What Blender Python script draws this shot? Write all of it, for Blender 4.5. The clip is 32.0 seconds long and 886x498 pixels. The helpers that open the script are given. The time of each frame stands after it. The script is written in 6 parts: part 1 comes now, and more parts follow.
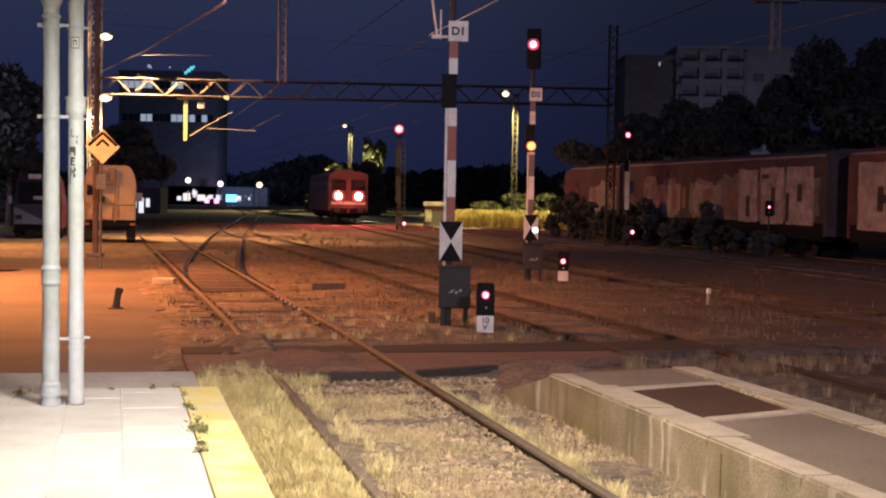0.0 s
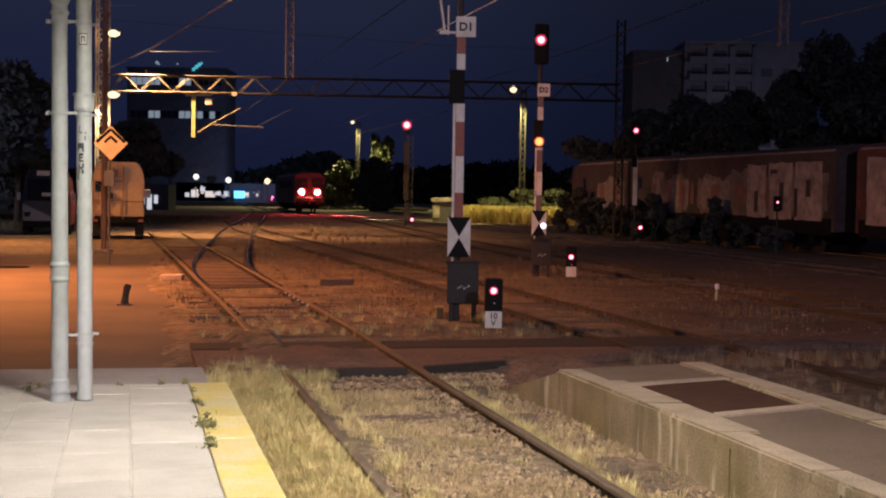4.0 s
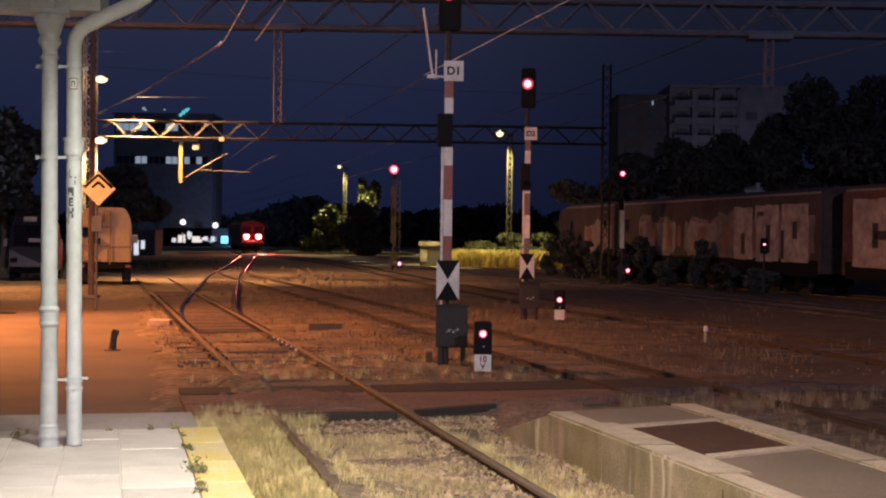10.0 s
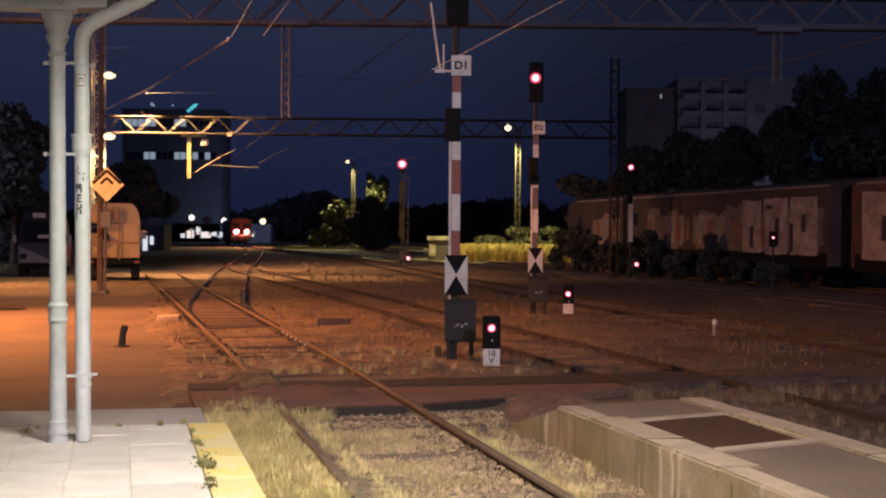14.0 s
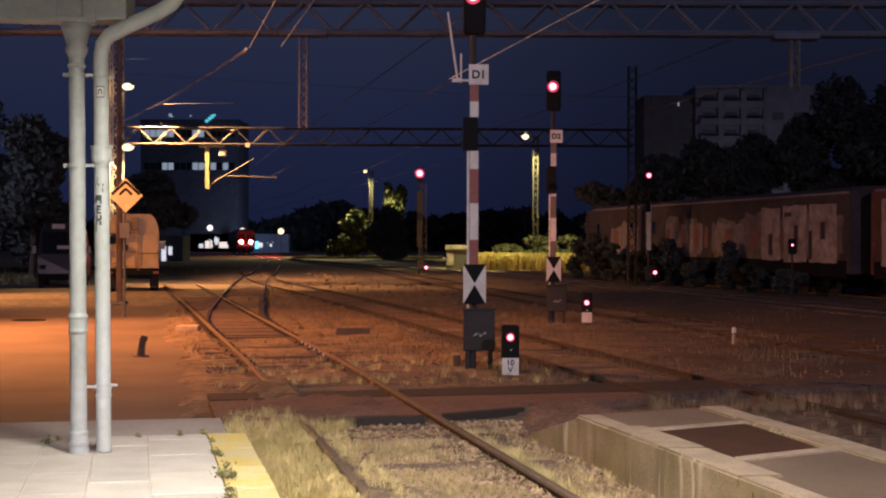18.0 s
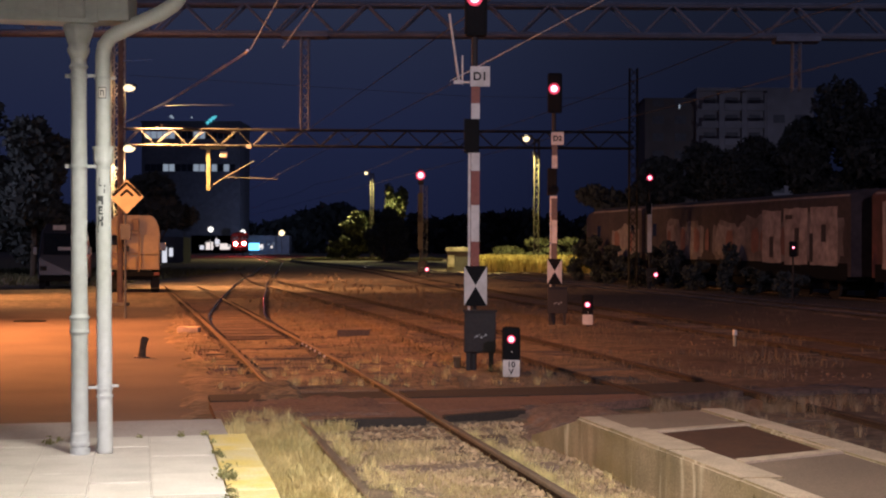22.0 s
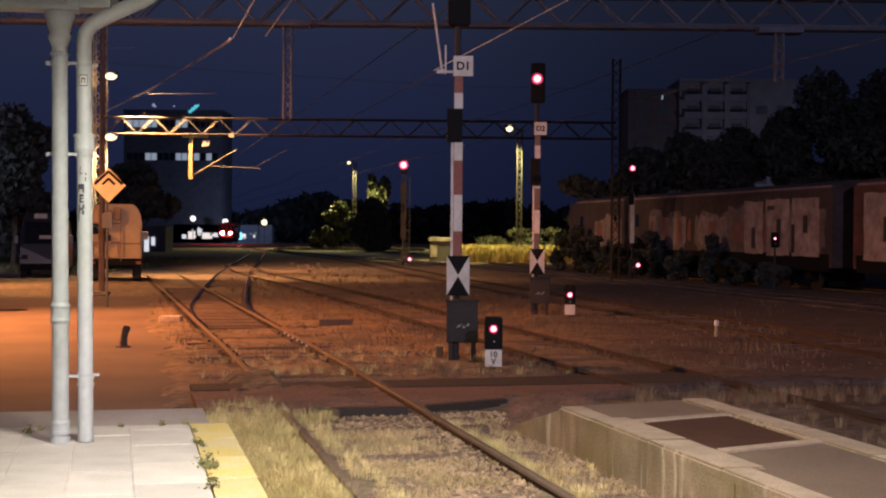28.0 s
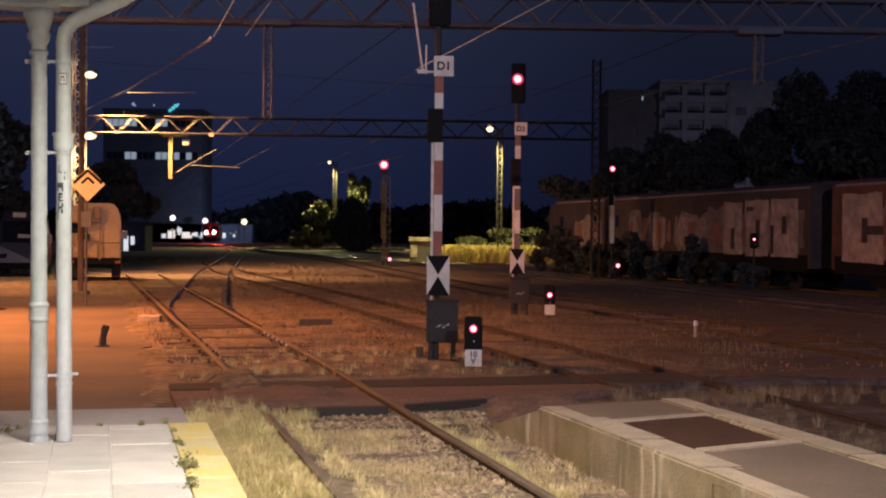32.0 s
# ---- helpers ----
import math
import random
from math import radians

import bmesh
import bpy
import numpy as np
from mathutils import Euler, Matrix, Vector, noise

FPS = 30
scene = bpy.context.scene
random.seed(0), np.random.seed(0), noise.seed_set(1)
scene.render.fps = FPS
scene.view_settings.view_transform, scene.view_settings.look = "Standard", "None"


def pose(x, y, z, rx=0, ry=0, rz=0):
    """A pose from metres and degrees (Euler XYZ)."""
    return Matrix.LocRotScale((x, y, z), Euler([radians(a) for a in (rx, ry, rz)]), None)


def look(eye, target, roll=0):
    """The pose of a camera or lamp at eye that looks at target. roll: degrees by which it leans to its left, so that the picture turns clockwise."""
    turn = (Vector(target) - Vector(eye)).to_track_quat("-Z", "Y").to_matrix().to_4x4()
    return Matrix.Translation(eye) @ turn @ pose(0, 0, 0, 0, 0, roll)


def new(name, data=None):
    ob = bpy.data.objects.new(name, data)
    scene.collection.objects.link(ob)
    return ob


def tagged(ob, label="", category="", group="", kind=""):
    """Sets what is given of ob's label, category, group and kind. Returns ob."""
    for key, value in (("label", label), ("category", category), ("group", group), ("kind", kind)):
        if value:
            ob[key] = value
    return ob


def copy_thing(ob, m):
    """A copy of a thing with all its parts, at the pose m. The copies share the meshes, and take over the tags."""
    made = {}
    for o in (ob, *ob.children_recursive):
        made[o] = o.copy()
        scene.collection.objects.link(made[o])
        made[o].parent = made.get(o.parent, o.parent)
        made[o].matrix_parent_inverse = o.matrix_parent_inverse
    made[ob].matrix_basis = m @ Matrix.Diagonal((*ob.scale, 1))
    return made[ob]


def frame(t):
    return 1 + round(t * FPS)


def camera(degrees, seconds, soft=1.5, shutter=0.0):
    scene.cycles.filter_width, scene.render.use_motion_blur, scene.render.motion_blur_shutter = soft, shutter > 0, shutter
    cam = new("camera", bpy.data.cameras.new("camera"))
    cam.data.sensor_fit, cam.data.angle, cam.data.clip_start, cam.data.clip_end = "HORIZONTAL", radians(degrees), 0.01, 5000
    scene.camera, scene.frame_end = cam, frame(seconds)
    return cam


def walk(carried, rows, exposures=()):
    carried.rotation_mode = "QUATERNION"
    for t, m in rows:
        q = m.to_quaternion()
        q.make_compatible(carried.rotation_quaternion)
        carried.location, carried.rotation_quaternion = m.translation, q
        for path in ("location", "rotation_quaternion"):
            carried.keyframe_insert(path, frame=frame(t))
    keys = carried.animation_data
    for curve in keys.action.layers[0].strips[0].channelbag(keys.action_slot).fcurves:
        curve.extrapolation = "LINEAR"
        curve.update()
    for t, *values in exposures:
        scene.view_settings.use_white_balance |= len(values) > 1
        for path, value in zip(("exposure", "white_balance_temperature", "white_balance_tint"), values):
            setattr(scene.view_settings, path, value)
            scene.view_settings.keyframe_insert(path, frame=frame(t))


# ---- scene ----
cam = camera(34.83, 32.0, soft=2.1)
PATH = [
    (0, pose(0.025, -0.003, 2.066, 88.002, -1.008, 0.004)),
    (0.5, pose(0.031, 0.000, 2.066, 87.894, -1.005, 0.108)),
    (1, pose(0.029, 0.008, 2.063, 87.881, -0.918, 0.284)),
    (1.5, pose(0.029, 0.015, 2.061, 87.786, -0.890, 0.471)),
    (2, pose(0.027, 0.011, 2.063, 87.759, -0.846, 0.572)),
    (2.5, pose(0.030, 0.005, 2.064, 87.797, -0.840, 0.644)),
    (4.5, pose(0.015, 0.001, 2.060, 87.863, -0.884, 0.151)),
    (5, pose(0.005, -0.008, 2.048, 88.055, -0.860, -0.043)),
    (5.5, pose(-0.004, 0.000, 2.051, 88.756, -0.921, -0.257)),
    (6, pose(-0.005, 0.003, 2.051, 90.136, -0.903, -0.225)),
    (6.5, pose(-0.003, 0.000, 2.054, 90.898, -0.832, -0.230)),
    (7, pose(0.000, -0.000, 2.054, 91.091, -0.792, -0.290)),
    (7.5, pose(0.004, -0.002, 2.057, 91.183, -0.683, -0.287)),
    (8, pose(0.004, 0.002, 2.053, 91.040, -0.599, -0.288)),
    (8.5, pose(0.002, 0.005, 2.050, 90.664, -0.535, -0.293)),
    (9, pose(0.002, 0.008, 2.046, 89.972, -0.557, -0.237)),
    (9.5, pose(-0.000, 0.002, 2.047, 89.721, -0.573, -0.240)),
    (10, pose(-0.003, 0.000, 2.049, 89.631, -0.612, -0.208)),
    (10.5, pose(0.001, -0.000, 2.046, 89.545, -0.531, -0.167)),
    (11, pose(-0.000, -0.001, 2.053, 89.515, -0.532, -0.132)),
    (11.5, pose(0.000, -0.002, 2.047, 89.467, -0.471, -0.100)),
    (12, pose(0.002, -0.002, 2.053, 89.406, -0.466, -0.059)),
    (12.5, pose(-0.002, 0.000, 2.049, 89.389, -0.479, -0.040)),
    (13, pose(0.001, 0.002, 2.048, 89.326, -0.494, 0.009)),
    (13.5, pose(0.000, -0.001, 2.051, 89.320, -0.382, 0.124)),
    (14, pose(0.002, -0.000, 2.052, 89.401, -0.373, 0.138)),
    (14.5, pose(-0.002, -0.006, 2.055, 89.511, -0.414, 0.127)),
    (16.5, pose(-0.002, -0.001, 2.052, 89.689, -0.384, 0.448)),
    (17, pose(-0.005, 0.004, 2.053, 89.732, -0.254, 0.642)),
    (17.5, pose(-0.002, -0.002, 2.053, 89.763, -0.187, 0.736)),
    (18, pose(-0.005, 0.003, 2.055, 89.765, -0.104, 0.860)),
    (18.5, pose(-0.008, -0.001, 2.052, 89.764, -0.126, 0.890)),
    (19, pose(-0.002, -0.001, 2.052, 89.765, -0.126, 0.895)),
    (19.5, pose(-0.002, -0.001, 2.054, 89.734, -0.090, 0.895)),
    (20, pose(-0.008, 0.000, 2.051, 89.736, -0.139, 0.928)),
    (20.5, pose(-0.006, 0.001, 2.050, 89.705, -0.154, 0.919)),
    (21, pose(-0.006, -0.003, 2.052, 89.732, -0.140, 0.927)),
    (21.5, pose(-0.012, -0.003, 2.049, 89.745, -0.169, 0.921)),
    (22, pose(-0.011, -0.000, 2.051, 89.847, -0.212, 0.888)),
    (22.5, pose(-0.010, -0.001, 2.051, 89.879, -0.200, 0.856)),
    (23, pose(-0.008, -0.004, 2.054, 89.901, -0.214, 0.822)),
    (23.5, pose(-0.007, -0.004, 2.050, 89.951, -0.186, 0.749)),
    (24, pose(-0.001, -0.002, 2.055, 90.011, -0.122, 0.688)),
    (24.5, pose(-0.001, -0.001, 2.053, 90.113, -0.176, 0.615)),
    (26.5, pose(-0.009, 0.001, 2.050, 89.845, -0.328, 0.285)),
    (27, pose(-0.007, 0.002, 2.049, 89.742, -0.306, 0.250)),
    (27.5, pose(-0.003, 0.004, 2.046, 89.617, -0.334, 0.182)),
    (28, pose(-0.008, 0.011, 2.047, 89.442, -0.394, 0.191)),
    (28.5, pose(-0.009, 0.009, 2.047, 89.310, -0.397, 0.152)),
    (29, pose(-0.005, -0.000, 2.049, 89.341, -0.383, 0.081)),
    (29.5, pose(-0.009, 0.001, 2.050, 89.433, -0.419, -0.014)),
    (30, pose(-0.008, -0.002, 2.048, 89.456, -0.433, -0.146)),
    (30.5, pose(-0.006, -0.004, 2.051, 89.436, -0.431, -0.264)),
    (31, pose(-0.005, -0.004, 2.050, 89.464, -0.450, -0.371)),
    (31.5, pose(-0.006, -0.002, 2.051, 89.491, -0.470, -0.504)),
    (32, pose(-0.005, -0.001, 2.045, 89.450, -0.541, -0.608)),
]
EXPOSURES = [(t, stops, 5800, 15) for t, stops in ((0.0, 1.25), (1.0, 1.2), (1.6, 0.95), (2.0, 0.72), (4.5, 0.64), (6.5, 0.95), (7.5, 0.98), (8.2, 0.9), (8.8, 0.72), (10.0, 0.9), (32.0, 0.9))]
walk(cam, PATH, EXPOSURES)

# ---- the plan: tracks run along s, lat runs to the right of the eye's own line ----
TH = math.atan(0.2296)
SN, CS = math.sin(TH), math.cos(TH)


def tp(lat, s, z=0.0):
    return Vector((lat * CS - s * SN, lat * SN + s * CS, z))


# ---- world and lamps ----
world = bpy.data.worlds.new("night_sky")
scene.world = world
world.use_nodes = True
wn = world.node_tree.nodes
wl = world.node_tree.links
bg = wn["Background"]
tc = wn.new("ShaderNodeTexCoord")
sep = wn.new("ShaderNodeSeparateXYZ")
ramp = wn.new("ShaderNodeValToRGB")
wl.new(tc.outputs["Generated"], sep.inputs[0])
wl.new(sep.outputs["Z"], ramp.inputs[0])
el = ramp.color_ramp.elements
el[0].color = (0.0043, 0.0056, 0.0162, 1)
el[1].position, el[1].color = 0.5, (0.0108, 0.0130, 0.0236, 1)
for at, col in ((0.09, (0.0072, 0.0090, 0.0215, 1)), (0.17, (0.0108, 0.0130, 0.0236, 1))):
    el.new(at).color = col
wl.new(ramp.outputs[0], bg.inputs[0])
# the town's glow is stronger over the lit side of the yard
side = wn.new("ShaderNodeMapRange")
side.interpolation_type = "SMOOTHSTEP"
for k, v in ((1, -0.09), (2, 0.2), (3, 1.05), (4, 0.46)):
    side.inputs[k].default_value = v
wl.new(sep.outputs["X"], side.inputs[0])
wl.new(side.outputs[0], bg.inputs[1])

SODIUM = (1.0, 0.335, 0.085)
WARM = (1.0, 0.90, 0.67)
GREENISH = (1.0, 0.84, 0.30)


def point_lamp(name, loc, power, color, radius=0.25):
    d = bpy.data.lights.new(name, "POINT")
    d.energy, d.color, d.shadow_soft_size = power, color, radius
    o = new(name, d)
    o.location = loc
    return o


def spot_lamp(name, loc, target, power, color, angle, radius=0.25, blend=0.6):
    d = bpy.data.lights.new(name, "SPOT")
    d.energy, d.color, d.shadow_soft_size = power, color, radius
    d.spot_size, d.spot_blend = radians(angle), blend
    o = new(name, d)
    o.matrix_world = look(loc, target)
    return o


# floodlights along the canopy's edge, lamps of the yard
for lat, s, power in ((0.95, 8.4, 204), (0.95, 1.0, 150)):
    d = bpy.data.lights.new("canopy_floodlight", "AREA")
    d.energy, d.color, d.shape, d.size, d.size_y = power, WARM, "RECTANGLE", 0.3, 1.2
    o = new("canopy_floodlight", d)
    o.matrix_world = look(tp(lat, s, 4.5), tp(lat + 0.6, s + 2.2, 0))
d = bpy.data.lights.new("canopy_luminaire", "AREA")
d.energy, d.color, d.shape, d.size, d.size_y = 46, WARM, "RECTANGLE", 0.2, 1.2
o = new("canopy_luminaire", d)
o.matrix_world = look(tp(-1.3, 6.2, 3.9), tp(-1.2, 9.5, 2.2))
spot_lamp("yard_lamp_light", (-12.5, 30.0, 7.0), (-7.4, 29.4, 0), 9200, SODIUM, 124, 0.25, 0.7)
# extra beam added at the same post to brighten the sign and lorry
spot_lamp("yard_lamp_light", (-12.3, 30.2, 6.9), (-10.9, 37.5, 1.5), 3800, SODIUM, 70, 0.25, 0.8)
spot_lamp("yard_lamp_light", (-20.0, 52.0, 7.0), (-13.0, 51.0, 0), 5000, (1.0, 0.42, 0.12), 108, 0.25, 0.8)
spot_lamp("gantry_lamp_light", (-14.9, 63.8, 9.0), (-7.5, 68.0, 0), 11500, (1.0, 0.46, 0.15), 100, 0.15, 1.0)
# extra beam added at the same bowl to brighten the far ground
spot_lamp("gantry_lamp_light", (-14.9, 64.2, 9.1), (-5.5, 90.0, 0), 19000, (1.0, 0.48, 0.18), 52, 0.15, 1.0)
spot_lamp("gantry_lamp_light", (-15.5, 64.3, 6.2), (-15.6, 64.4, 0), 1000, (1.0, 0.60, 0.24), 150, 0.15)
# the bowls on the lattice mast light the mast itself
point_lamp("gantry_bowl_light", (-15.60, 64.52, 9.16), 62, (1.0, 0.52, 0.17), 0.2)
point_lamp("gantry_bowl_light", (-15.60, 64.52, 6.30), 30, (1.0, 0.52, 0.17), 0.2)
# assumed floodlight, unseen behind the eye, added to lift gantry, wires and dark yard
spot_lamp("assumed_floodlight", (11.0, -30.0, 13.6), (0.0, 34.0, 5.0), 15000, (1.0, 0.76, 0.88), 110, 0.5, 0.8)
spot_lamp("far_lamp_light", (-14.0, 196.0, 11.6), (-14.2, 193.2, 0), 15000, GREENISH, 150)
spot_lamp("far_lamp_light", (4.1, 104.2, 9.5), (4.3, 107.6, 0), 10500, GREENISH, 100)
# fill lights without any lamp of their own, added to lift trees and facades
spot_lamp("fill_light_trees", (-31.0, 68.0, 8.0), (-28.0, 76.0, 3.0), 1000, (0.85, 0.82, 1.0), 150)
spot_lamp("fill_light_offices", (-33.0, 284.0, 4.0), (-54.0, 302.0, 17.0), 3000, (0.55, 0.65, 1.0), 130)
spot_lamp("fill_light_block", (52, 222, 6), (54, 250, 22), 1900, (0.85, 0.85, 1.0), 120)

# ---- materials ----
def mat(name, base, rough=0.7, metal=0.0, grain=30.0, var=0.25, bump=0.2, second=None, stain=2.0, stain_amt=0.5, rnd=0.0, emit=None, strength=0.0, island=False, streak=1.0, spec=0.5):
    """Two scales of variation on one base colour: fine grain and large stains."""
    m = bpy.data.materials.new(name)
    m.use_nodes = True
    n, l = m.node_tree.nodes, m.node_tree.links
    b = n["Principled BSDF"]
    b.inputs["Roughness"].default_value = rough
    b.inputs["Metallic"].default_value = metal
    b.inputs["Specular IOR Level"].default_value = spec
    geo = n.new("ShaderNodeNewGeometry")
    t1, t2 = n.new("ShaderNodeTexNoise"), n.new("ShaderNodeTexNoise")
    t1.inputs["Scale"].default_value, t1.inputs["Detail"].default_value = grain, 4
    t2.inputs["Scale"].default_value, t2.inputs["Detail"].default_value = stain, 5
    l.new(geo.outputs["Position"], t1.inputs["Vector"])
    vm = n.new("ShaderNodeVectorMath")
    vm.operation = "MULTIPLY"
    vm.inputs[1].default_value = (1, 1, streak)
    l.new(geo.outputs["Position"], vm.inputs[0])
    l.new(vm.outputs[0], t2.inputs["Vector"])
    r2 = n.new("ShaderNodeValToRGB")
    r2.color_ramp.elements[0].position, r2.color_ramp.elements[1].position = 0.38, 0.66
    l.new(t2.outputs[0], r2.inputs[0])
    mx = n.new("ShaderNodeMixRGB")
    second = second or tuple(c * 0.55 for c in base)
    mx.inputs[1].default_value, mx.inputs[2].default_value = (*base, 1), (*second, 1)
    sc = n.new("ShaderNodeMath")
    sc.operation = "MULTIPLY"
    sc.inputs[1].default_value = stain_amt
    l.new(r2.outputs[0], sc.inputs[0])
    l.new(sc.outputs[0], mx.inputs[0])
    hs = n.new("ShaderNodeHueSaturation")
    mr = n.new("ShaderNodeMapRange")
    mr.inputs[1].default_value, mr.inputs[2].default_value = 0.25, 0.75
    mr.inputs[3].default_value, mr.inputs[4].default_value = 1 - var, 1 + var
    l.new(t1.outputs[0], mr.inputs[0])
    val = mr.outputs[0]
    if rnd or island:
        info = n.new("ShaderNodeNewGeometry" if island else "ShaderNodeObjectInfo")
        m3 = n.new("ShaderNodeMapRange")
        m3.inputs[3].default_value, m3.inputs[4].default_value = 1 - (rnd or 0.3), 1 + (rnd or 0.3)
        l.new(info.outputs["Random Per Island" if island else "Random"], m3.inputs[0])
        mm = n.new("ShaderNodeMath")
        mm.operation = "MULTIPLY"
        l.new(val, mm.inputs[0])
        l.new(m3.outputs[0], mm.inputs[1])
        val = mm.outputs[0]
    l.new(val, hs.inputs["Value"])
    l.new(mx.outputs[0], hs.inputs["Color"])
    l.new(hs.outputs[0], b.inputs["Base Color"])
    if bump:
        bp = n.new("ShaderNodeBump")
        bp.inputs["Strength"].default_value, bp.inputs["Distance"].default_value = bump, 0.02
        l.new(t1.outputs[0], bp.inputs["Height"])
        l.new(bp.outputs[0], b.inputs["Normal"])
    if emit:
        b.inputs["Emission Color"].default_value = (*emit, 1)
        b.inputs["Emission Strength"].default_value = strength
    return m


def glow(name, color, strength):
    m = bpy.data.materials.new(name)
    m.use_nodes = True
    b = m.node_tree.nodes["Principled BSDF"]
    b.inputs["Base Color"].default_value = (0.05, 0.05, 0.05, 1)
    b.inputs["Roughness"].default_value = 0.3
    b.inputs["Emission Color"].default_value = (*color, 1)
    b.inputs["Emission Strength"].default_value = strength
    return m


M_ASPHALT = mat("old_asphalt", (0.155, 0.113, 0.085), 0.9, grain=60, var=0.3, second=(0.10, 0.076, 0.06), stain=0.45, stain_amt=0.8)
M_CROSSDIM = mat("crossing_boards_dim", (0.085, 0.052, 0.045), 0.95, grain=12, var=0.5, bump=0.5, second=(0.05, 0.034, 0.032), stain=0.5, stain_amt=0.8)


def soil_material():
    """Brown yard soil, darkened towards the further tracks to stand for fading lamplight."""
    m = mat("soil_with_shade", (0.215, 0.152, 0.10), 0.95, grain=9, var=0.5, bump=0.6, second=(0.135, 0.105, 0.065), stain=0.35, stain_amt=0.8)
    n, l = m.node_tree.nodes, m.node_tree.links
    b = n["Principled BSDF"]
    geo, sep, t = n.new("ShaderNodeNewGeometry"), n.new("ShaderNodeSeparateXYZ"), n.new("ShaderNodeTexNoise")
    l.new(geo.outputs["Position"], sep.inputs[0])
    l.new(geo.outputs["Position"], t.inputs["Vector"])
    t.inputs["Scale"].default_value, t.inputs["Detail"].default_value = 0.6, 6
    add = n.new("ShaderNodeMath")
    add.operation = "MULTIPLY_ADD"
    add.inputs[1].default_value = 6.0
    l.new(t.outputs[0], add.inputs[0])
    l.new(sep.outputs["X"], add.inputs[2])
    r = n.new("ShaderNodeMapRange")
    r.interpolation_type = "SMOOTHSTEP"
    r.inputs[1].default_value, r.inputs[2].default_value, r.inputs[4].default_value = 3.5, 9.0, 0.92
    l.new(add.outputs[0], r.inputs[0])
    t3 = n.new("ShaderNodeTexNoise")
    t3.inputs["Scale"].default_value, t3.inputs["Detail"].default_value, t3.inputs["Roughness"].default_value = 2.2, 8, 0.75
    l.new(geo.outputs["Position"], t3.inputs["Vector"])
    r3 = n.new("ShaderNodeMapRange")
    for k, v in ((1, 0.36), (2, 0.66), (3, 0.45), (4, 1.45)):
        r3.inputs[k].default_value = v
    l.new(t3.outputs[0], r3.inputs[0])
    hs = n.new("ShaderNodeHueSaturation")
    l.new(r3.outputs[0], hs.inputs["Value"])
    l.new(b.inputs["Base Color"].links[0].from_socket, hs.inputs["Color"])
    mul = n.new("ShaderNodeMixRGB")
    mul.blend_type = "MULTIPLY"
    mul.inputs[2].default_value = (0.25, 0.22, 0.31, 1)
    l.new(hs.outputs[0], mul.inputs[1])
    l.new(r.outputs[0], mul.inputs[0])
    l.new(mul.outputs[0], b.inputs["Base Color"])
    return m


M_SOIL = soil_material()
M_MAST = mat("dark_mast_steel", (0.032, 0.028, 0.02), 0.7, 0.0, grain=20, var=0.2, spec=0.2)
M_EDGEDARK = mat("dark_edge", (0.03, 0.022, 0.018), 0.85, grain=20, var=0.3)
# paler lattice colour that stands for the lamplight on the gantry mast
M_GALV_LIT = mat("lit_lattice", (0.45, 0.43, 0.38), 0.6, 0.2, grain=20, var=0.2)
M_CROSS = mat("crossing_boards", (0.17, 0.092, 0.066), 0.85, grain=25, var=0.4, second=(0.10, 0.056, 0.044), stain=1.1)
M_SLAB = mat("concrete_slab", (0.50, 0.46, 0.42), 0.8, grain=70, var=0.12, second=(0.36, 0.33, 0.29), stain=3, rnd=0.10)
M_YELLOW = mat("worn_yellow_paint", (0.54, 0.41, 0.12), 0.75, grain=50, var=0.2, second=(0.52, 0.44, 0.26), stain=3.5, stain_amt=0.95, rnd=0.08)
M_CONC = mat("weathered_concrete", (0.30, 0.27, 0.20), 0.9, grain=40, var=0.2, second=(0.12, 0.115, 0.06), stain=2.2, stain_amt=0.8)


def wall_material():
    """Cast concrete with moss fields, pale lime drips and dark runs."""
    m = mat("stained_platform_wall", (0.37, 0.275, 0.175), 0.92, grain=45, var=0.25, bump=0.5, second=(0.18, 0.15, 0.085), stain=1.6, stain_amt=0.8)
    n, l = m.node_tree.nodes, m.node_tree.links
    b = n["Principled BSDF"]
    src = b.inputs["Base Color"].links[0].from_socket
    geo = n.new("ShaderNodeNewGeometry")
    for scale, lo, hi, col, size in (((1, 1, 0.8), 0.45, 0.66, (0.20, 0.155, 0.055, 1), 0.9), ((4, 4, 0.7), 0.52, 0.75, (0.14, 0.11, 0.06, 1), 1.0), ((5, 5, 0.8), 0.57, 0.66, (0.60, 0.50, 0.36, 1), 1.2)):
        v = n.new("ShaderNodeVectorMath")
        v.operation = "MULTIPLY"
        v.inputs[1].default_value = scale
        l.new(geo.outputs["Position"], v.inputs[0])
        t = n.new("ShaderNodeTexNoise")
        t.inputs["Scale"].default_value, t.inputs["Detail"].default_value = size, 4
        l.new(v.outputs[0], t.inputs["Vector"])
        r = n.new("ShaderNodeMapRange")
        r.inputs[1].default_value, r.inputs[2].default_value, r.inputs[4].default_value = lo, hi, 0.8
        l.new(t.outputs[0], r.inputs[0])
        mx = n.new("ShaderNodeMixRGB")
        mx.inputs[2].default_value = col
        l.new(r.outputs[0], mx.inputs[0])
        l.new(src, mx.inputs[1])
        src = mx.outputs[0]
    l.new(src, b.inputs["Base Color"])
    return m


